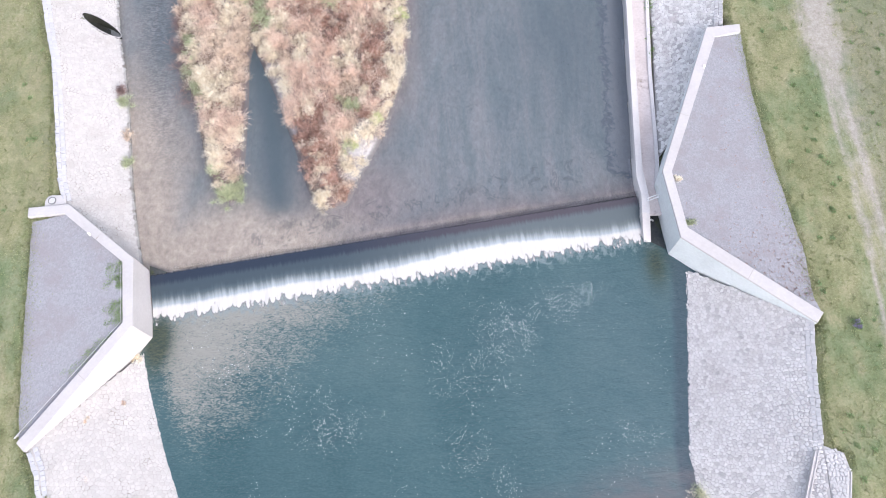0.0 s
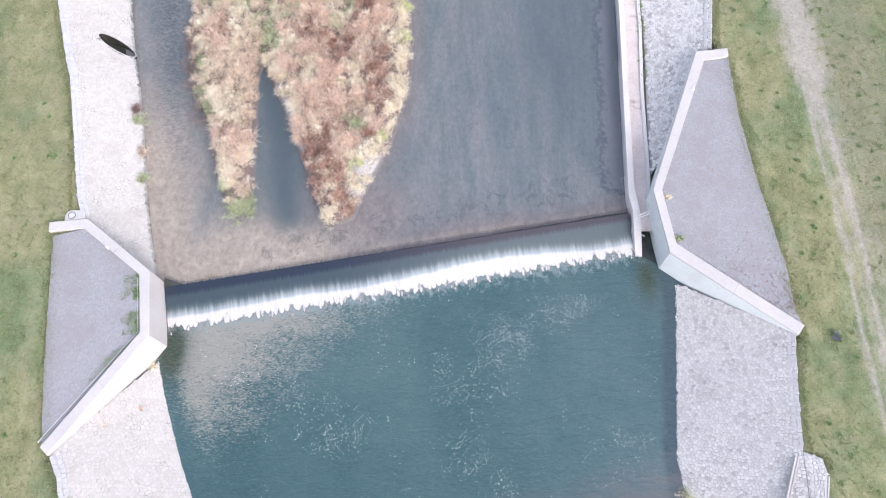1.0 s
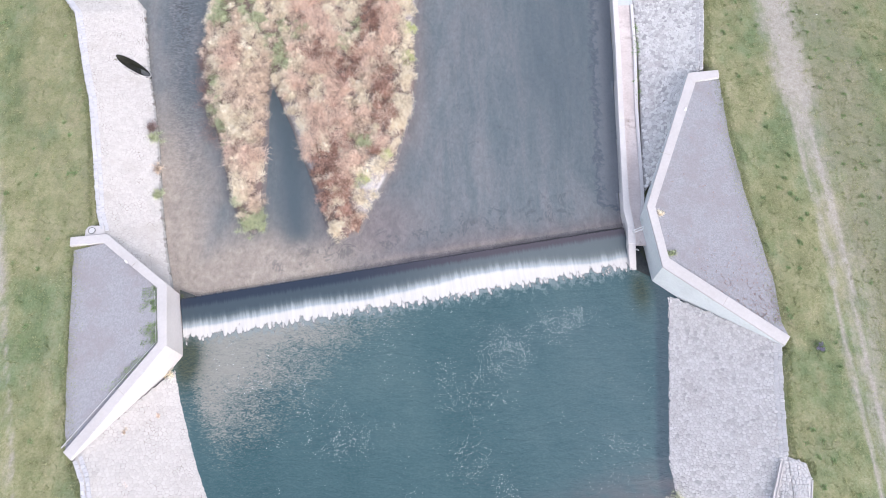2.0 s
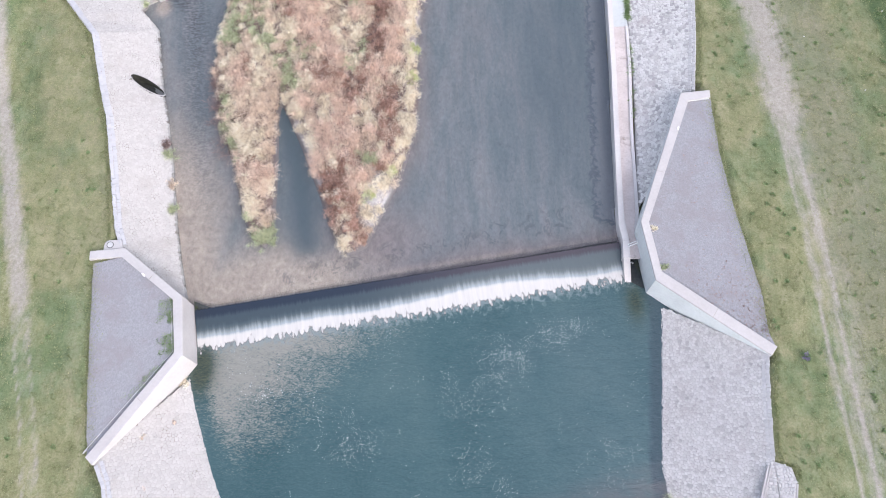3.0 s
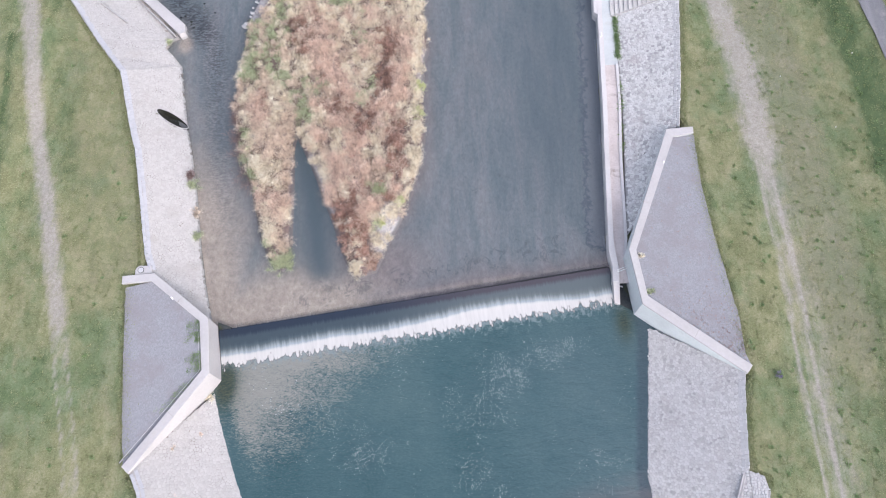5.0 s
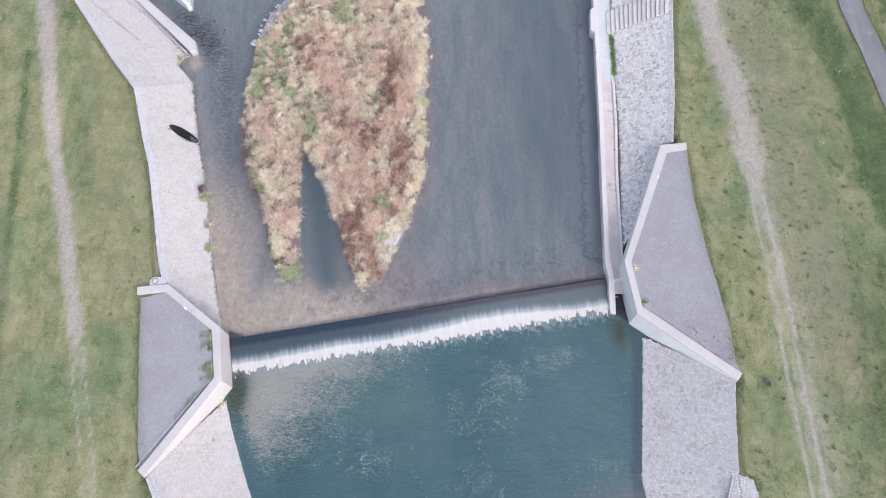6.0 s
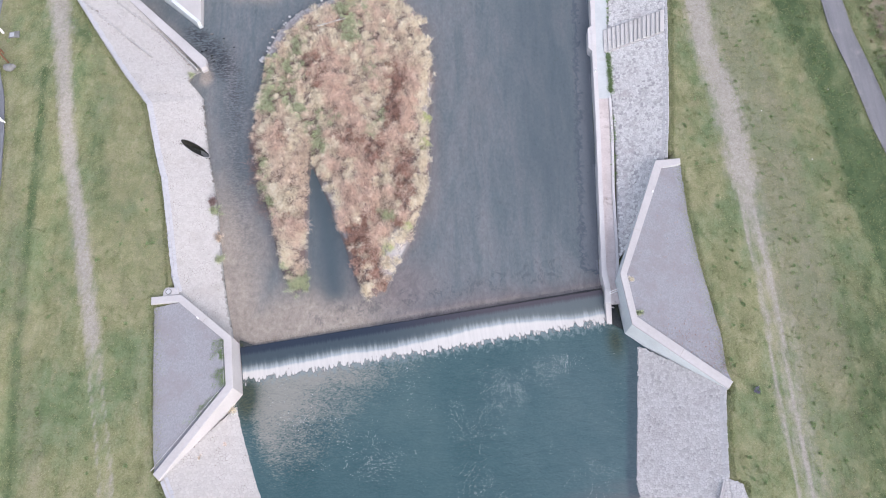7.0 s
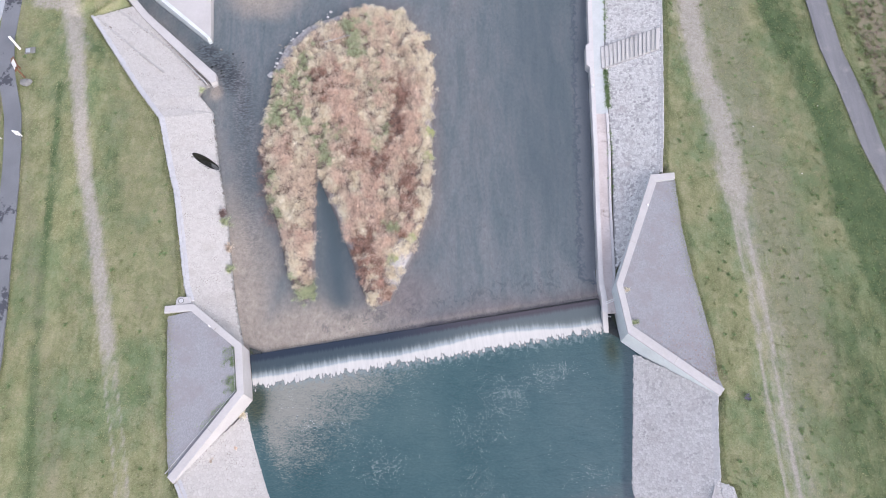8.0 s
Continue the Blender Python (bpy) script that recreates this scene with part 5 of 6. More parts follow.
for line in (SEAM_A, SEAM_B):
    bm = bmesh.new()
    for (x0, y0), (x1, y1) in zip(line, line[1:]):
        d = Vector((x1 - x0, y1 - y0)).normalized()
        s = Vector((-d.y, d.x)) * 0.05
        zs = [2.21 - 0.30 * min(max(float(away(x, y, [(p[0], p[1]) for p in lu_top[8:]])), 0), 4.6) for x, y in ((x0, y0), (x1, y1))]
        prism(bm, [(x0 - s.x, y0 - s.y), (x1 - s.x, y1 - s.y), (x1 + s.x, y1 + s.y), (x0 + s.x, y0 + s.y)], 0.3, [zs[0], zs[1], zs[1], zs[0]])
    part("seam", bm, M["mortar_grey"], bank_lu, "dark open joint in the stonework")


def lump(name, x, y, z, r, material, seed, label="", category="", parent=None):
    """An uneven rock."""
    bm = bmesh.new()
    bmesh.ops.create_icosphere(bm, subdivisions=2, radius=1.0)
    for v in bm.verts:
        k = 1 + 0.35 * noise.noise(v.co * 1.3 + Vector((seed, 0, 0)))
        v.co = Vector((v.co.x * r * k, v.co.y * r * 0.8 * k, v.co.z * r * 0.6 * k)) + Vector((x, y, z))
    ob = part(name, bm, material, parent)
    return tagged(ob, label, category) if label else ob


r_rock = np.random.default_rng(5)
for i in range(12):
    x, y = -20.3 + r_rock.normal(0, 0.8), 37.3 + r_rock.normal(0, 1.1)
    ob = lump("rock", x, y, 0.40, r_rock.uniform(0.06, 0.15), M["concrete_wet_shade"] if i % 4 else M["rock"], i, "dark wet rock in the riffle of the side stream", "rock")
    ob["group"] = "rocks in the riffle"
for i in range(60):
    t = r_rock.uniform(0, 1)
    p = Vector((-16.3, 36.4)).lerp(Vector((-15.2, 39.6)), t * 2) if t < 0.5 else Vector((-15.2, 39.6)).lerp(Vector((-11.4, 42.6)), t * 2 - 1)
    ob = lump("boulder", p.x + 0.15 + r_rock.normal(0, 0.36), p.y - 0.1 + r_rock.normal(0, 0.36), 0.47, min(0.05 + r_rock.exponential(0.06), 0.26), M["coping"] if i % 3 else M["rock"], 50 + i, "pale rounded boulder on the island shore", "boulder")
    ob["group"] = "boulders on the island shore"


# ---- pipe outlet in the left bank ----
def culvert():
    (cx, cy), ca, cb, ct = CULVERT
    slope = lambda x, y: 0.38 + np.clip((x_at([(q[0], q[1]) for q in lu_toe[:7]], y) - x), 0, 9) * 0.49
    rings = []
    for k, (ea, eb, dz) in enumerate(((1.05, 1.12, 0.0), (1.05, 1.12, 0.05), (1.0, 1.0, 0.05), (0.97, 0.95, -0.25), (0.85, 0.8, -0.62))):
        ring = []
        for q in range(28):
            t = 2 * math.pi * q / 28
            u, v = ca * ea * math.cos(t), cb * eb * math.sin(t)
            x, y = cx + u * math.cos(ct) - v * math.sin(ct), cy + u * math.sin(ct) + v * math.cos(ct)
            z = slope(x, y) + dz
            ring.append((x, y, max(z, 0.05) if k > 2 else z))
        rings.append(ring)
    bm = bmesh.new()
    vs = [[bm.verts.new(p) for p in r] for r in rings[:3]]
    for a, b in zip(vs, vs[1:]):
        for q in range(28):
            bm.faces.new((a[q], a[(q + 1) % 28], b[(q + 1) % 28], b[q]))
    thing = part("culvert_outlet", bm, M["concrete"])
    # the shade inside the pipe is put into the lining's near-black colour
    bm = bmesh.new()
    vs = [[bm.verts.new(p) for p in r] for r in rings[2:]]
    for a, b in zip(vs, vs[1:]):
        for q in range(28):
            bm.faces.new((a[q], a[(q + 1) % 28], b[(q + 1) % 28], b[q]))
    bm.faces.new(vs[-1])
    part("lining", bm, M["hollow"], thing, "pipe lining coloured dark for the shade inside")
    tagged(thing, "dark oval drain pipe mouth set in the stone bank", "culvert")


culvert()


# ---- small concrete work on and by the walls ----
def sump():
    """A small concrete chamber in the corner of wall and coping, with a round cover."""
    ring = [(-21.07, 14.52)] + [(-20.77 + 0.30 * math.cos(t), 14.88 + 0.30 * math.sin(t)) for t in np.linspace(math.pi, math.pi / 2, 6)] + [(-20.05, 15.18), (-19.93, 14.66)]
    bm = bmesh.new()
    prism(bm, ring, 1.7, 2.27, 0.03)
    thing = part("drain_box", bm, M["concrete"])
    bm = bmesh.new()
    rod(bm, (-20.70, 14.86, 2.24), (-20.70, 14.86, 2.295), 0.17, 0.17, 24)
    cover = part("cover", bm, M["steel"], thing, "round grey metal cover")
    bm = bmesh.new()
    for k in range(24):
        t0, t1 = math.tau * k / 24, math.tau * (k + 1) / 24
        prism(bm, [(-20.70 + q * math.cos(t), 14.86 + q * math.sin(t)) for q, t in ((0.17, t0), (0.21, t0), (0.21, t1), (0.17, t1))], 2.24, 2.305)
    part("rim", bm, M["rock"], cover, "dark cast rim")
    tagged(thing, "small concrete drain chamber with a round cover beside the wing wall", "drain")


sump()
for (x, y), (dx, dy) in zip(((-18.35, 12.93), (14.22, 22.05)), ((-0.55, -0.6), (0.92, -0.38))):
    bm = bmesh.new()
    rod(bm, (x, y, Z_WALL - 0.03), (x + dx * 0.12, y + dy * 0.12, Z_WALL - 0.03), 0.13, 0.13, 16)
    bmesh.ops.bevel(bm, geom=list(bm.edges), offset=0.02, segments=2, affect="EDGES")
    ob = part("pipe_cap", bm, M["paint_white"])
    tagged(ob, "white round pipe cap on the wing wall", "pipe cap", "pipe caps on the walls")
# a thin edging strip behind the left wall
bm = bmesh.new()
for (x0, y0), (x1, y1), o in (((-15.98, 8.22), (-20.12, 2.72), (-0.11, 0.08)), ((-16.5, 11.2), (-16.02, 8.2), (-0.09, 0))):
    d = Vector((x1 - x0, y1 - y0)).normalized()
    s = Vector((-d.y, d.x)) * 0.015
    a, b = Vector((x0 + o[0] * 0.6, y0 + o[1] * 0.6)), Vector((x1 + o[0] * 0.6, y1 + o[1] * 0.6))
    prism(bm, [(a.x - s.x, a.y - s.y), (b.x - s.x, b.y - s.y), (b.x + s.x, b.y + s.y), (a.x + s.x, a.y + s.y)], 2.0, 2.225)
tagged(part("trim", bm, M["steel"]), "thin grey edging strip behind the wall", "edging", kind="structure")
# expansion joints across the wall tops
for wall_ob, lines in ((wall_l, (((-17.7, 5.72), (-17.25, 5.35)), ((-18.0, 12.55), (-17.7, 12.98)))), (wall_r, (((13.0, 18.9), (12.35, 19.15)), ((14.9, 10.2), (14.5, 9.62))))):
    for (x0, y0), (x1, y1) in lines:
        bm = bmesh.new()
        d = Vector((x1 - x0, y1 - y0))
        box(bm, pose((x0 + x1) / 2, (y0 + y1) / 2, Z_WALL, 0, 0, math.degrees(math.atan2(d.y, d.x))), d.length * 0.92, 0.03, 0.008)
        part("joint", bm, M["mortar_pale"], wall_ob)
# wet concrete toe beside the left end of the weir
bm = bmesh.new()
prism(bm, [(-15.85, 11.75), (-14.95, 11.42), (-15.35, 10.2), (-15.55, 9.4)], -1.5, [0.55, 0.47, 0.15, 0.0])
tagged(part("weir_toe", bm, M["concrete_wet_shade"]), "wet brown concrete toe against the left wall", "weir end", kind="structure")
# gutters at the lower right corner
for i, ((x0, y0), (x1, y1)) in enumerate((((16.25, 1.6), (15.3, -0.9)), ((17.42, 0.7), (17.1, -0.6)))):
    d = Vector((x1 - x0, y1 - y0))
    bm = bmesh.new()
    for o in (-0.07, 0.07):
        n_ = Vector((-d.y, d.x)).normalized() * o
        z0, z1 = (2.12, 1.9) if i == 0 else (2.2, 2.2)
        prism(bm, [(x0 + n_.x - 0.03, y0 + n_.y), (x1 + n_.x - 0.03, y1 + n_.y), (x1 + n_.x + 0.03, y1 + n_.y), (x0 + n_.x + 0.03, y0 + n_.y)], 1.2, [z0 + 0.05, z1 + 0.05, z1 + 0.05, z0 + 0.05])
    prism(bm, [(x0 - 0.05, y0), (x1 - 0.05, y1), (x1 + 0.05, y1), (x0 + 0.05, y0)], 1.2, [z0 + 0.01, z1 + 0.01, z1 + 0.01, z0 + 0.01])
    tagged(part("gutter", bm, M["concrete"]), "narrow concrete gutter down the stone bank", "gutter")
# sand bar at the foot of the right bank
tagged(sheet("sand_bar", np.arange(8.6, 13.0, 0.12), np.arange(-8, 0.75, 0.12),
             lambda X, Y: Z_DN - 0.12 + 0.34 * np.clip(0.9 - np.hypot((X - 11.0) / 2.0, (Y + 1.2) / 1.75), -1, 1) + 0.25 * bed_rough(X, Y), M["bar_sand"]),
       "small wet sand bar at the foot of the bank", "sand bar", kind="structure")

# ---- things by the left path ----
bm = bmesh.new()
rod(bm, (-37.29, 37.45, 2.8), (-37.29, 37.45, 4.45), 0.10, 0.10, 18)
post = part("marker_post", bm, M["paint_white"])
bm = bmesh.new()
rod(bm, (-37.29, 37.45, 4.45), (-37.29, 37.45, 4.52), 0.10, 0.05, 18)
part("cap", bm, M["paint_white"], post)
tagged(post, "tall round white marker post beside the path", "post")
bm = bmesh.new()
box(bm, pose(-36.35, 37.25, 2.93, 0, 0, 8), 0.85, 0.62, 0.12, 0.02)
slab = part("cover_slab", bm, M["rock"])
bm = bmesh.new()
box(bm, pose(-36.5, 37.22, 3.0, 0, 0, 8), 0.34, 0.40, 0.03, 0.008)
part("lid", bm, M["asphalt_pale"], slab, "pale concrete lid")
tagged(slab, "grey concrete cover slab set in the grass", "slab")
lump("rock", -35.95, 33.9, 3.0, 0.48, M["rock"], 91, "large grey rock lying in the grass", "rock")


def board():
    base = pose(-36.5, 34.95, 2.85, 0, 0, -58)
    thing = None
    for x in (-0.55, 0.55):
        bm = bmesh.new()
        box(bm, base @ pose(x, 0, 0.7), 0.10, 0.10, 1.4, 0.012)
        ob = part("information_board" if thing is None else "post", bm, M["wood_brown"], thing)
        thing = thing or ob
    bm = bmesh.new()
    box(bm, base @ pose(0, 0, 1.25, 42, 0, 0), 1.25, 0.62, 0.05, 0.01)
    frame_ob = part("frame", bm, M["wood_brown"], thing)
    bm = bmesh.new()
    box(bm, base @ pose(0, -0.025, 1.285, 42, 0, 0), 0.82, 0.50, 0.02, 0.004)
    part("panel", bm, M["paint_white"], thing, "white printed panel too small to read")
    tagged(thing, "brown timber information board with a white panel", "sign")


board()


def barrier(x, y, turn):
    base = pose(x, y, 2.98, 0, 0, turn)
    bm = bmesh.new()
    box(bm, base @ pose(0, 0, 0.62), 0.55, 0.09, 0.10, 0.02)
    thing = part("path_barrier", bm, M["paint_white"])
    for k in (-0.21, 0, 0.21):
        bm = bmesh.new()
        rod(bm, base @ Vector((k, 0, -0.05)), base @ Vector((k, 0, 0.60)), 0.05)
        part("leg", bm, M["paint_white"], thing)
    tagged(thing, "low white three-legged barrier beside the path", "barrier", "barriers across the path")


barrier(-35.35, 28.8, -12)
barrier(-36.95, 28.6, -20)
bm = bmesh.new()
rod(bm, (11.45, 34.0, 0.85), (11.45, 34.0, 1.25), 0.06, 0.05, 12)
tagged(part("gauge_post", bm, M["paint_white"]), "short white gauge post on the kerb wall", "post")


# ---- plants ----
GX, GY, GZ = ground_grid


def ground_at(x, y):
    i = np.clip(np.searchsorted(GX, x) - 1, 0, len(GX) - 2)
    j = np.clip(np.searchsorted(GY, y) - 1, 0, len(GY) - 2)
    fx, fy = (x - GX[i]) / (GX[i + 1] - GX[i]), (y - GY[j]) / (GY[j + 1] - GY[j])
    return (GZ[j, i] * (1 - fx) + GZ[j, i + 1] * fx) * (1 - fy) + (GZ[j + 1, i] * (1 - fx) + GZ[j + 1, i + 1] * fx) * fy


def tufts(name, at, count, length, width, material, seed, spread=0.5, droop=0.9, foot=0.08, drift=(0, 0)):
    """Many tufts of bent blades as one mesh. at: N x 3 places; length: one number or N."""
    r = np.random.default_rng(seed)
    n = len(at)
    length = np.broadcast_to(np.asarray(length, float), (n,))
    p0 = np.repeat(at, count, 0).astype(float)
    L = np.repeat(length, count) * r.uniform(0.55, 1.2, n * count)
    a = r.uniform(0, 2 * np.pi, n * count)
    out = np.stack([np.cos(a), np.sin(a), np.zeros_like(a)], 1)
    p0[:, :2] += out[:, :2] * (r.uniform(0, 1, (n * count, 1)) * foot)
    low = r.uniform(0.15, 1.0, n * count) * spread
    lean = np.zeros((n, 3))
    lean[:, :2] = drift
    lean = np.repeat(lean, count, 0)
    d1 = out * low[:, None] + lean * 0.5
    d1[:, 2] = 1 - 0.45 * low
    d2 = out * (low * 1.3)[:, None] + lean
    d2[:, 2] = 0.75 - droop * low
    d1 /= np.linalg.norm(d1, axis=1)[:, None]
    d2 /= np.linalg.norm(d2, axis=1)[:, None]
    p1 = p0 + d1 * (L * 0.55)[:, None]
    p2 = p1 + d2 * (L * 0.45)[:, None]
    b = r.uniform(0, 2 * np.pi, n * count)
    w = np.stack([np.cos(b), np.sin(b), np.zeros_like(b)], 1) * (width / 2) * r.uniform(0.6, 1.4, (n * count, 1))
    verts = np.stack([p0 - w * 0.6, p0 + w * 0.6, p1 + w, p1 - w, p2], 1).reshape(-1, 3)
    o = np.arange(n * count)[:, None] * 5
    quads = (o + np.array([0, 1, 2, 3])).tolist()
    tris = (o + np.array([3, 2, 4])).tolist()
    me = bpy.data.meshes.new(name)
    me.from_pydata(verts.tolist(), [], quads + tris)
    me.materials.append(material)
    return new(name, me)


def scatter(ring, n, seed):
    r = np.random.default_rng(seed)
    xs, ys = [p[0] for p in ring], [p[1] for p in ring]
    x, y = r.uniform(min(xs), max(xs), n * 3), r.uniform(min(ys), max(ys), n * 3)
    k = inside(x, y, ring)
    return x[k][:n], y[k][:n]


def field(x, y, s, t=None, w=0.0):
    t = t or s
    return np.array([noise.noise((a * s, b * t, w)) for a, b in zip(x, y)])


# island ground
shore = ISLAND + ISLAND[:1]


def isle_depth(X, Y):
    return away(X, Y, shore) * np.where(inside(X, Y, ISLAND), 1, -1)


def isle_height(X, Y):
    return Z_UP + np.where(isle_depth(X, Y) < 0, 1.6, 0.36) * np.clip(isle_depth(X, Y) + 0.05, -0.5, 0.9) + 0.5 * bed_rough(X, Y)


def earth():
    n = Nodes("island_earth")
    fine = n.noise(6, 6, 0.7)
    c = n.ramp(fine, [(0.3, (0.13, 0.095, 0.085)), (0.7, (0.26, 0.20, 0.18))])
    c = n.mix(n.attr("pale"), c, n.ramp(n.noise(4, 6, 0.7), [(0.32, (0.22, 0.20, 0.195)), (0.52, (0.42, 0.40, 0.395)), (0.7, (0.52, 0.50, 0.495))]))
    c = n.mix(n.attr("drowned"), c, (0.215, 0.198, 0.197))
    n.bump(fine, 0.6, 0.05)
    return n.done(c, 0.95)


pale = lambda X, Y: np.exp(-((X + 5.0) / 1.1) ** 2 - ((Y - 19.0) / 1.6) ** 2) * 1.2 + np.exp(-(away(X, Y, [(-8.7, 19.6), (-10.4, 24.2)]) / 0.35) ** 2) * 0.8 + 0.9 * np.exp(-(away(X, Y, [(-3.2, 19.2), (-5.2, 16.7)]) / 0.45) ** 2) + 1.2 * np.exp(-(away(X, Y, [(-16.0, 36.6), (-15.2, 39.2), (-13.5, 41.3), (-11.0, 42.5)]) / 0.75) ** 2) + np.exp(-(away(X, Y, [(-2.5, 30), (-2.2, 33)]) / 0.5) ** 2) * 0.7
tagged(sheet("island", np.arange(-18.2, -0.3, 0.13), np.arange(13.2, 45.2, 0.13), isle_height, earth(), [("pale", pale), ("drowned", lambda X, Y: np.clip(-isle_depth(X, Y) / 0.15, 0, 1))],
             keep=lambda X, Y: isle_depth(X, Y) > -0.55),
       "low earthy river island with pale gravel edges", "island", kind="structure")


def plant_kind(x, y, r):
    """Which plant grows where on the island."""
    e = away(x, y, shore)
    n1, n2, n3 = field(x + 0.3 * y, y, 0.9, 0.3), field(x, y, 1.3, 0.8, 5), field(x, y, 0.5, 0.35, 9)
    u, v = r.uniform(0, 1, len(x)), r.uniform(0, 1, len(x))
    kind = np.where(n1 + 0.7 * n2 > 0.05, "cream", np.where((n2 < -0.25) & (x > -11), "pink", "straw"))
    wob = 0.9 * n2 + 0.5 * n1
    for line, wide in (([(-10.9, 36.8), (-9.7, 32.0), (-8.2, 29.7), (-8.6, 27.0)], 0.8), ([(-4.4, 33.5), (-3.9, 29.7), (-6.2, 27.5), (-7.5, 23.9), (-7.9, 21.9), (-6.5, 18)], 1.15),
                       ([(-13.2, 21.0), (-12.1, 20.5)], 0.7), ([(-14.2, 28.8), (-14.4, 27.5)], 0.6), ([(-9.8, 41.5), (-10.4, 39.0)], 0.6)):
        kind = np.where((away(x, y, line) + wob < wide) & (u < 0.78), np.where(v < 0.85, "pink", "russet"), kind)
    for line, wide in (([(-11.9, 36.2), (-11.5, 33.8)], 0.7), ([(-9.0, 28.1), (-8.1, 27.6)], 0.7), ([(-5.4, 34.9), (-5.1, 32.5), (-5.8, 29.1), (-6.7, 25.9)], 0.65),
                       ([(-4.4, 25.5), (-3.9, 22.8), (-4.5, 20.8)], 0.8), ([(-7.4, 20.8), (-7.8, 18.5), (-6.9, 17.5), (-7.2, 16.6), (-6.4, 15.2)], 1.0)):
        kind = np.where((away(x, y, line) + wob < wide) & (u < 0.82), "russet", kind)
    kind = np.where((e < 0.8) & (x > -5.4) & (y > 20) & (u < 0.85), "cream", kind)
    kind = np.where((e < 1.6) & (x > -9) & (y > 35) & (u < 0.85), "cream", kind)
    kind = np.where((e < 1.0) & (x > -11.6) & (x < -8) & (y < 28) & (y > 22.5) & (u < 0.8), "cream", kind)
    kind = np.where((np.hypot(x + 7.0, y - 15.4) < 0.7) & (u < 0.8), "cream", kind)
    kind = np.where((x > -10.5) & (y < 18) & (u < 0.2), "cream", kind)
    for line, wide in (([(-15.3, 36.3), (-15.7, 35.1), (-15.7, 31.5)], 0.75), ([(-13.4, 37.5), (-14.1, 32.7), (-12.0, 29.8), (-10.9, 27.4)], 0.75), ([(-9.8, 41.2), (-9.0, 39.2), (-8.7, 38.0)], 0.85),
                       ([(-15.4, 26.5), (-15.3, 25.0), (-14.7, 23.2), (-14.2, 21.5)], 0.4), ([(-13.6, 17.8), (-12.4, 15.6)], 0.85), ([(-5.65, 21.3), (-5.5, 21.1)], 0.5), ([(-5.4, 18.9), (-5.3, 18.5)], 0.45)):
        kind = np.where((away(x, y, line) + 0.6 * wob < 0.85 * wide) & (v < 0.74), "green", kind)
    kind = np.where((n3 > 0.28) & (y > 28) & (x < -5) & (v < 0.4), "green", kind)
    kind = np.where((pale(x, y) > 0.40) & (kind != "green") & (u < 0.62), "none", kind)
    return np.where((pale(x, y) > 0.22) & (y > 36.4) & (x < -10) & (u < 0.97), "none", kind)


LOOKS = {"straw": ("straw_reeds", "dry straw-coloured reeds", 0.017, 1.0), "cream": ("plume_grass", "cream feathery plume grass", 0.020, 0.9),
         "russet": ("russet_shrubs", "dense russet-brown dead stalks", 0.015, 0.75), "pink": ("faded_stalks", "faded pinkish-brown dead stalks lying over", 0.016, 1.15),
         "green": ("green_plants", "low green leafy plants", 0.020, 0.65)}


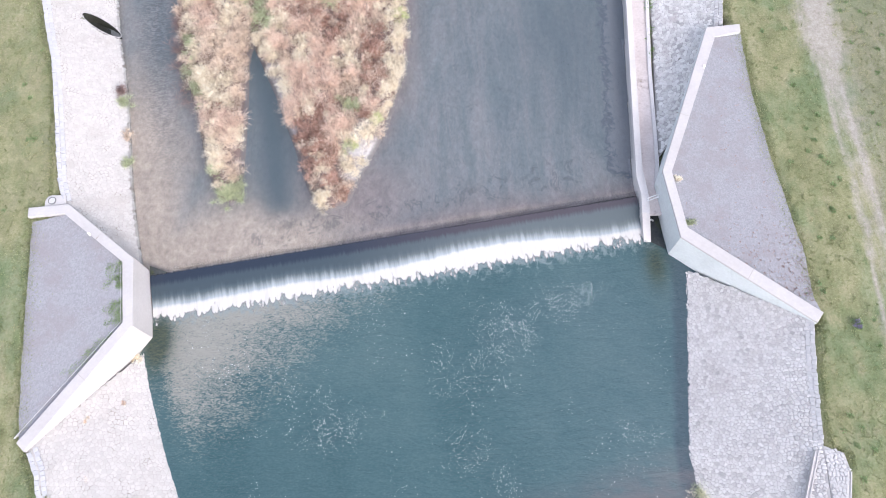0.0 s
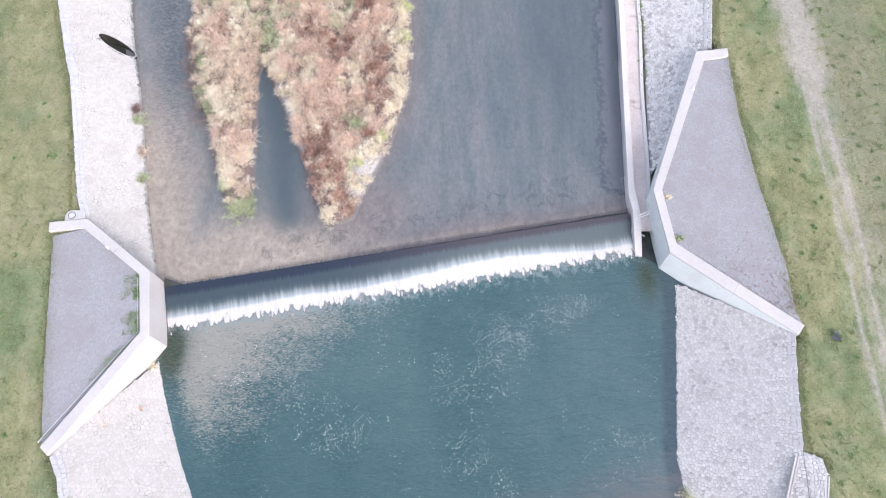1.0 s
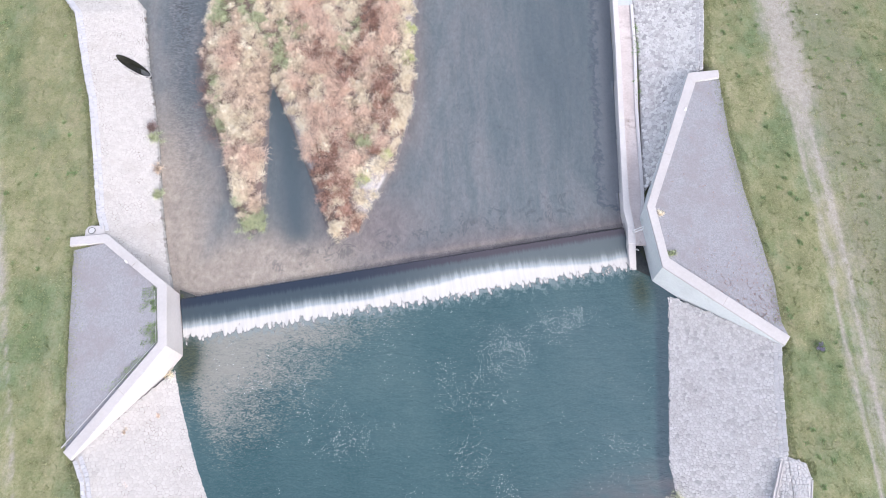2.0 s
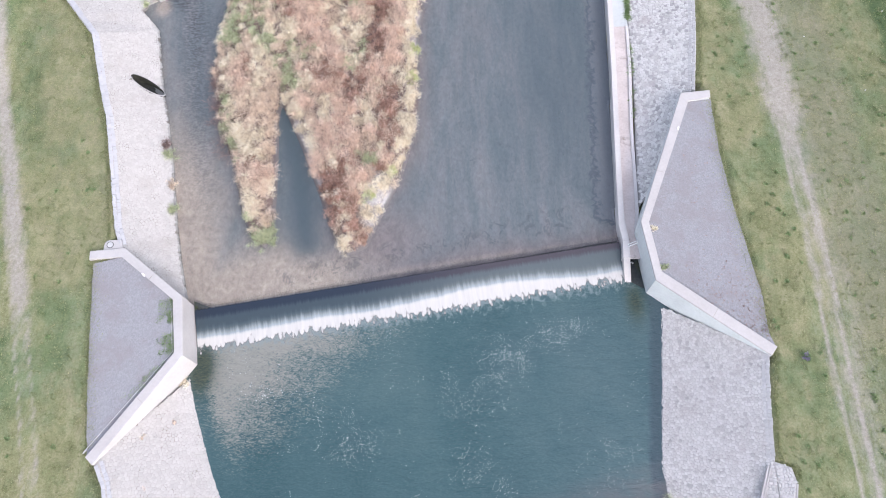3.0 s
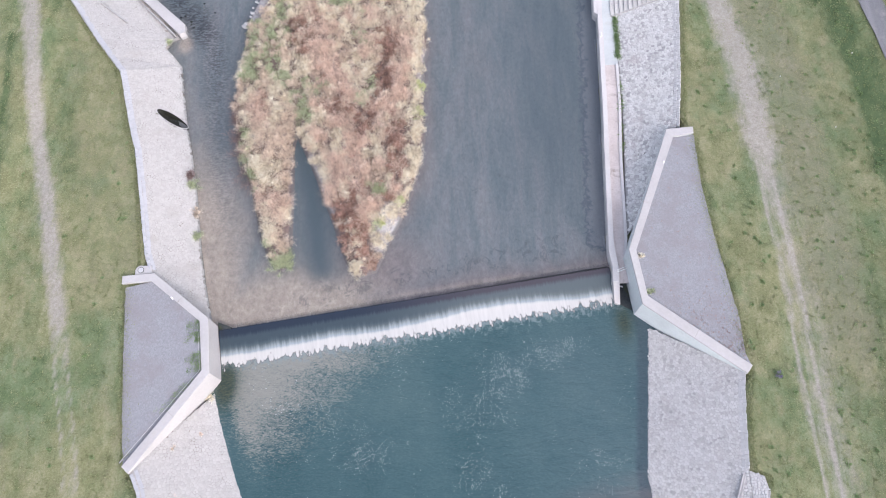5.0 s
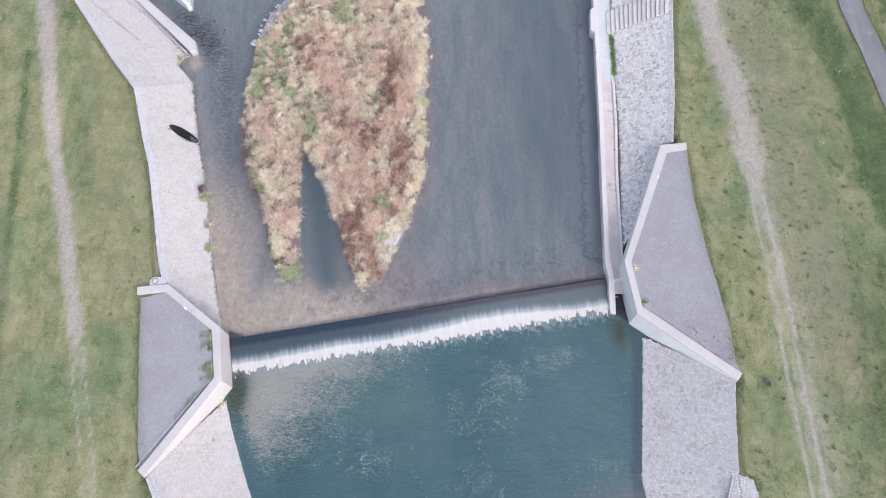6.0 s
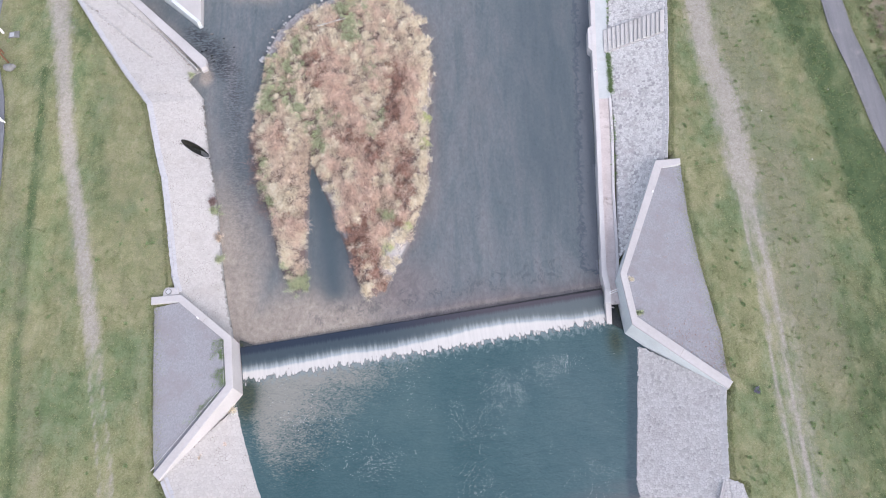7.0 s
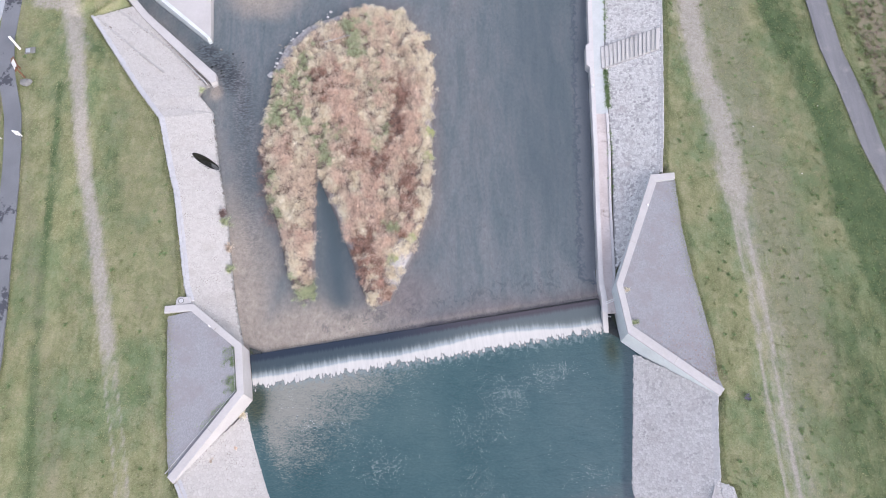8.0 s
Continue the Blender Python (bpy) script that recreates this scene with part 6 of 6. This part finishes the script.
def island_plants():
    r = np.random.default_rng(22)
    # an even undergrowth
    x, y = scatter(ISLAND, 4200, 21)
    kind = plant_kind(x, y, r)
    low = np.stack([x, y, isle_height(x, y) - 0.03], 1)
    lay = 2.2 * field(x, y, 0.35, 0.25, 44) - 1.9
    lay = np.stack([np.cos(lay), np.sin(lay)], 1)
    # rounded shrubs and tussocks standing out of it
    sx, sy = scatter(ISLAND, 2300, 23)
    sk = plant_kind(sx, sy, r)
    size = r.uniform(0.10, 0.38, len(sx)) * (1 + 0.5 * field(sx, sy, 0.4, 0.3, 60))
    tall = size * r.uniform(1.3, 2.4, len(sx))
    n = 7
    a, q = r.uniform(0, 2 * np.pi, (len(sx), n)), np.sqrt(r.uniform(0, 1, (len(sx), n)))
    tx, ty = sx[:, None] + np.cos(a) * q * size[:, None], sy[:, None] + np.sin(a) * q * size[:, None]
    tz = isle_height(sx, sy)[:, None] + tall[:, None] * (1 - q ** 2) * 0.75 - 0.05
    tops = np.stack([tx, ty, tz], 2).reshape(-1, 3)
    tk = np.repeat(sk, n)
    push = np.stack([np.cos(a) * q, np.sin(a) * q], 2).reshape(-1, 2) * 0.9
    tl = np.repeat(0.26 + 0.5 * size, n)
    flow = 2.2 * field(sx, sy, 0.35, 0.25, 44) - 1.9
    push = push * 0.45 + np.repeat(np.stack([np.cos(flow), np.sin(flow)], 1) * 0.55, n, 0)
    for i, (k, (name, label, width, sp)) in enumerate(LOOKS.items()):
        a1, a2 = kind == k, tk == k
        at = np.concatenate([low[a1], tops[a2]])
        lay_k = {"pink": 0.6, "straw": 0.45, "russet": 0.2, "cream": 0.1, "green": 0.0}[k]
        drift = np.concatenate([lay[a1] * lay_k, push[a2]])
        L = np.concatenate([r.uniform(0.22, 0.50, a1.sum()) * sp, tl[a2] * sp * (1.75 if k == "pink" else 1.0)])
        ob = tufts(name, at, 26, L * 0.78, width * 1.2, M["reed_" + k], 30 + i, spread=1.9, droop=0.5, foot=0.12, drift=drift)
        tagged(ob, label + " on the island", "reeds" if k != "green" else "plants", kind="stuff")
    # bare twigs hanging over the water on the west shore
    tx = np.concatenate([r.normal(-15.8, 0.35, 120), r.normal(-16.3, 0.25, 60)])
    ty = np.concatenate([r.uniform(21.5, 28.5, 120), r.uniform(24, 29, 60)])
    tx += (ty - 26) * -0.12 + 0.35
    tagged(tufts("bare_twigs", np.stack([tx, ty, np.full(len(tx), Z_UP - 0.02)], 1), 12, 0.6, 0.018, M["twig"], 40, spread=1.2), "bare reddish twigs over the water at the island's edge", "twigs", kind="stuff")


island_plants()
bm = bmesh.new()
rod(bm, (-11.8, 39.05, 1.15), (-9.4, 39.7, 1.3), 0.045, 0.03, 8)
rod(bm, (-10.2, 39.48, 1.25), (-9.6, 39.9, 1.35), 0.025, 0.015, 6)
tagged(part("driftwood_pole", bm, M["coping"]), "bleached driftwood pole caught in the reeds", "driftwood")

L_YARD = LW_BACK[1:] + [(-20.01, 3.02), (-20.34, 4.78), (-20.91, 8.61), (-21.6, 13.92)]
R_YARD = RW_BACK[1:][::-1] + [(16.68, 24.23), (16.65, 20.2), (16.89, 16.7), (17.28, 13.45), (17.55, 11.27), (17.53, 8.48)]


def meadow():
    r = np.random.default_rng(51)
    sets = {"grass_blade": [], "weed_dark": []}
    n = 30000
    x = np.where(r.uniform(0, 1, n) < 0.5, r.uniform(-41, -18, n), r.uniform(15.5, 37, n))
    y = r.uniform(-2, 46, n)
    z = ground_at(x, y)
    clear = (z > 2.0) & ~inside(x, y, L_YARD) & ~inside(x, y, R_YARD)
    clear &= (x < x_at(L_TOP, y) - 0.3) | (x > x_at(R_TOP, y) + 0.4)
    clear &= (away(x, y, L_ROAD) > 1.15) & (away(x, y, R_ROAD) > 0.95)
    worn = np.minimum(away(x, y, L_TRACK) / 1.0, away(x, y, R_TRACK) / 1.3)
    clear &= r.uniform(0, 1, n) < np.clip(worn - 0.15, 0.05, 1)
    at = np.stack([x, y, z], 1)[clear]
    tagged(tufts("grass", at, 4, 0.13, 0.034, M["grass_blade"], 52, spread=1.2, foot=0.12), "short green and yellowish meadow grass", "grass", kind="stuff")
    # darker weeds dotted over the meadow
    m = 360
    x = np.where(r.uniform(0, 1, m) < 0.25, r.uniform(-38, -21, m), r.uniform(17.2, 30, m))
    y = r.uniform(-1, 45, m)
    z = ground_at(x, y)
    ok = (z > 2.0) & ~inside(x, y, L_YARD) & ~inside(x, y, R_YARD) & (away(x, y, L_ROAD) > 1.3) & ((x < x_at(L_TOP, y) - 0.4) | (x > x_at(R_TOP, y) + 0.5)) & (away(x, y, L_TRACK) > 0.9) & (away(x, y, R_TRACK) > 0.9)
    at = np.stack([x, y, z], 1)[ok]
    tagged(tufts("weeds", at, 40, r.uniform(0.06, 0.16, len(at)), 0.04, M["weed_dark"], 53, spread=1.3, foot=0.13), "dark green weeds dotted over the meadow", "weeds", kind="stuff")
    # reddish weeds on the right gravel
    x, y = scatter(R_YARD, 2200, 54)
    k = (r.uniform(0, 1, len(x)) < np.clip(1.15 - (y - 8.5) / 4.2, 0.05, 1) * (0.30 + 0.7 * (x > 13.5)))
    at = np.stack([x[k], y[k], np.full(k.sum(), 2.2)], 1)
    tagged(tufts("gravel_weeds", at, 14, r.uniform(0.02, 0.045, len(at)), 0.02, M["weed_red"], 55, spread=1.3, foot=0.06), "small red-brown weeds on the gravel", "weeds", kind="stuff")
    # brushwood beyond the right path and by the left one
    x = np.concatenate([r.uniform(33.2, 40, 1500), r.uniform(-41, -37.6, 300)])
    y = np.concatenate([r.uniform(26, 48, 1500), r.uniform(20, 34, 300)])
    ok = (away(x, y, R_ROAD) > 1.6) & (away(x, y, L_ROAD) > 1.1)
    at = np.stack([x, y, ground_at(x, y)], 1)[ok]
    tagged(tufts("brushwood", at[::5], 26, 0.30, 0.02, M["twig"], 56, spread=1.1, foot=0.15), "dry brown brushwood beside the path", "brushwood", kind="stuff")
    tagged(tufts("green_scrub", at[2::3], 26, 0.22, 0.024, M["weed_dark"], 58, spread=1.2, foot=0.18), "dark green scrub among brushwood", "scrub", kind="stuff")
    tagged(tufts("dry_grass", at[1::2], 26, 0.24, 0.02, M["grass_blade"], 57, spread=1.2, foot=0.15), "pale dry grass among brushwood", "grass", kind="stuff")


meadow()


def fringe():
    """Grass hanging over the edges of banks, yards and paths."""
    r = np.random.default_rng(58)
    pts = []
    for line, off, wide in ((L_TOP[1:3], -0.30, 0.10), (L_TOP[5:14], -0.34, 0.10), (R_TOP[2:7], 0.30, 0.08), (R_TOP[10:14], 0.36, 0.10), (L_YARD[4:], -0.05, 0.16), (R_YARD[4:], 0.05, 0.16), ([(-21.2, -8), (-18.8, 0.2)], 0.6, 0.1)):
        for p, d in along(line, 0.035):
            pts.append((p.x + off + r.normal(0, wide), p.y + r.normal(0, 0.05)))
    for line, wide in ((L_ROAD[3:14], 0.70), (R_ROAD[1:9], 0.90)):
        for p, d in along(line, 0.05):
            for k in (-1, 1):
                o = k * (wide + abs(r.normal(0, 0.12)))
                pts.append((p.x - d.y * o, p.y + d.x * o))
    p = np.array(pts)
    at = np.stack([p[:, 0], p[:, 1], np.maximum(ground_at(p[:, 0], p[:, 1]), 2.1)], 1)
    tagged(tufts("edge_grass", at, 5, 0.13, 0.028, M["grass_blade"], 59, spread=1.3, foot=0.08), "tufts of grass along the edges of gravel and stonework", "grass", kind="stuff")
    # thin growth creeping over the rims of the gravel yards
    pts = []
    for line, way in ((L_YARD[4:], 1), (R_YARD[4:], -1)):
        for p, d in along(line, 0.018):
            pts.append((p.x + way * (abs(r.normal(0, 0.30)) - 0.05), p.y + r.normal(0, 0.08), 2.19))
    tagged(tufts("creeping_grass", np.array(pts), 5, 0.07, 0.024, M["grass_blade"], 60, spread=1.5, foot=0.07), "thin grass creeping over the rim of the gravel", "grass", kind="stuff")


fringe()


def clump(name, x, y, z, r, n, length, material, seed, label):
    g = np.random.default_rng(seed)
    p = np.stack([x + g.normal(0, r * 0.5, n), y + g.normal(0, r * 0.5, n), np.full(n, z)], 1)
    tagged(tufts(name, p, 46, length * 0.8, 0.018, material, seed + 1, spread=1.15, foot=0.08), label, "plants")


clump("bush", -11.95, 16.0, 0.5, 0.75, 60, 0.42, M["reed_green"], 160, "round pale green bush at the tip of the island")
for i, (x, y, q) in enumerate(((-2.75, 34.2, 0.62), (-2.55, 29.8, 0.34), (-2.7, 27.6, 0.42), (-2.75, 25.9, 0.30), (-3.0, 24.2, 0.42), (-3.1, 22.5, 0.45), (-3.95, 20.3, 0.40), (-6.9, 15.3, 0.36), (-3.0, 39.7, 0.55), (-2.6, 37.6, 0.50), (-6.1, 42.3, 0.60), (-8.3, 43.0, 0.35))):
    clump("bush", x, y, 0.75, q, int(34 * q) + 8, 0.34, M["reed_lime" if i in (1, 2, 6) else "reed_cream"], 200 + 3 * i, "fluffy pale bush leaning over the island's shore")
for i, (x, y) in enumerate(((-5.55, 21.2), (-5.35, 18.7))):
    clump("bush", x, y, 0.75, 0.45, 18, 0.26, M["reed_lime"], 240 + 3 * i, "low yellow-green bush among dead stalks")
clump("bush", -18.75, 21.9, 0.55, 0.40, 12, 0.45, M["reed_green"], 61, "yellow-green bush growing at the foot of the stone bank")
clump("bush", -18.85, 22.7, 0.62, 0.35, 10, 0.40, M["twig"], 62, "bare brown bush at the foot of the stone bank")
clump("bush", -18.35, 19.7, 0.55, 0.30, 9, 0.32, M["reed_straw"], 63, "small dry bush at the foot of the stone bank")
clump("bush", -17.95, 18.0, 0.55, 0.36, 11, 0.38, M["reed_green"], 64, "small green bush at the foot of the stone bank")
clump("bush", -22.2, 34.6, 0.55, 0.25, 8, 0.35, M["reed_green"], 65, "green tuft where the side stream joins")
clump("bush", -16.0, 6.9, 0.1, 0.30, 10, 0.28, M["reed_cream"], 66, "straw-coloured tuft under the angular wing wall")
clump("bush", 11.8, 0.1, -0.1, 0.55, 22, 0.45, M["reed_green"], 67, "green and straw tuft on the sand bar")
clump("bush", 11.5, -0.3, -0.1, 0.45, 14, 0.40, M["reed_cream"], 68, "cream dry tuft on the sand bar")
clump("bush", 12.15, 12.75, 2.2, 0.22, 8, 0.24, M["reed_green"], 69, "yellowish tuft behind the concrete wing wall")
clump("bush", 11.95, 15.2, 2.2, 0.16, 6, 0.20, M["reed_cream"], 70, "pale tuft behind the concrete wing wall")
clump("bush", 19.36, 7.29, 2.15, 0.32, 14, 0.20, M["weed_dark"], 71, "dark low weed clump in the meadow")
clump("weed", 19.30, 7.33, 2.27, 0.20, 7, 0.12, M["weed_lilac"], 73, "greyish lilac flowering weed in the meadow")
for i, (x, y) in enumerate(((23.68, 29.01), (26.58, 24.54), (28.98, 30.57))):
    lump("litter", x, y, float(ground_at(np.array([x]), np.array([y]))[0]) + 0.02, 0.05, M["paint_white"], 300 + i, "small white scrap of litter lying in the grass", "litter")["group"] = "litter in the meadow"
for i, (x, y) in enumerate(((-17.5, 3.6), (-16.2, 4.5), (-15.2, 2.6), (-17.0, 1.0), (-18.0, 4.8))):
    zz = -0.3 + 2.45 * (x_at(L_TOE, y) - x) / (x_at(L_TOE, y) - x_at(ld_top, y))
    clump("weed", x, y, max(zz, 0.0), 0.16, 5, 0.12, M["reed_pink"] if i % 2 else M["reed_straw"], 80 + i, "small dry weed rooted between bank stones")
g = np.random.default_rng(90)
yy = np.concatenate([g.uniform(32.0, 36.0, 150), g.uniform(24, 31, 25), g.uniform(39, 45, 40)])
xx = np.interp(yy, [23.2, 28.1, 31.5, 36.1, 45], [11.95, 12.42, 12.62, 12.82, 13.7]) + g.normal(0, 0.09, len(yy))
tagged(tufts("ledge_weeds", np.stack([xx, yy, np.full(len(yy), Z_LEDGE)], 1), 12, 0.22, 0.045, M["weed_dark"], 91, spread=1.3), "green weeds along the joint of walkway and bank", "weeds", kind="stuff")
yy = np.concatenate([g.uniform(8.1, 9.4, 60), g.uniform(10.0, 11.3, 60), g.uniform(5.6, 7.6, 30)])
xx = np.interp(yy, [2.5, 8.15, 11.33], [-20.0, -15.87, -16.37]) - np.abs(g.normal(0.15, 0.38, len(yy))) - 0.05
tagged(tufts("wall_weeds", np.stack([xx, yy, np.full(len(yy), 2.18)], 1), 34, 0.11, 0.022, M["weed_dark"], 92, spread=1.4, foot=0.16), "low green weeds along the back of the wall", "weeds", kind="stuff")


# ---- flecks of foam on the pool ----
def flecks():
    r = np.random.default_rng(95)
    xs, ys = [], []
    while len(xs) < 4600:
        x, y = r.uniform(-14.5, 11), r.uniform(-4, 10.5)
        if y > crest_y(x) - 2.7 or x < x_at(L_TOE, y) + 0.8 or x > x_at(R_TOE, y) - 0.6:
            continue
        d = noise.noise((x * 0.22, y * 0.28, 3)) + 0.6 * noise.noise((x * 0.9, y * 0.9, 6)) + 0.45 * math.exp(-(((x + 2) / 8) ** 2) - ((y - 4.5 - 0.42 * (x + 2)) / 2.4) ** 2) - 0.12
        if r.uniform(0, 1) < np.clip(d * 0.8 + 0.15, 0.02, 1) ** 2.2:
            xs.append(x)
            ys.append(y)
    verts, faces = [], []
    for x, y in zip(xs, ys):
        s = min(0.006 + r.exponential(0.005), 0.023)
        o = len(verts)
        for q in range(6):
            t = math.pi * q / 3 + r.uniform(-0.3, 0.3)
            verts.append((x + s * math.cos(t) * 1.15, y + s * math.sin(t), Z_DN + 0.003))
        verts.append((x, y, Z_DN + 0.003 + s * 0.5))
        faces += [(o + q, o + (q + 1) % 6, o + 6) for q in range(6)]
    tagged(mesh_ob("foam_flecks", verts, faces, M["foam"]), "scattered white foam flecks drifting on the pool", "foam", kind="stuff")


flecks()


# ---- from units of the plan to metres ----
def to_metres():
    for me in bpy.data.meshes:
        me.transform(Matrix.Scale(UNIT, 4))
    for ob in scene.objects:
        if ob.type == "MESH":
            ob.location *= UNIT


to_metres()
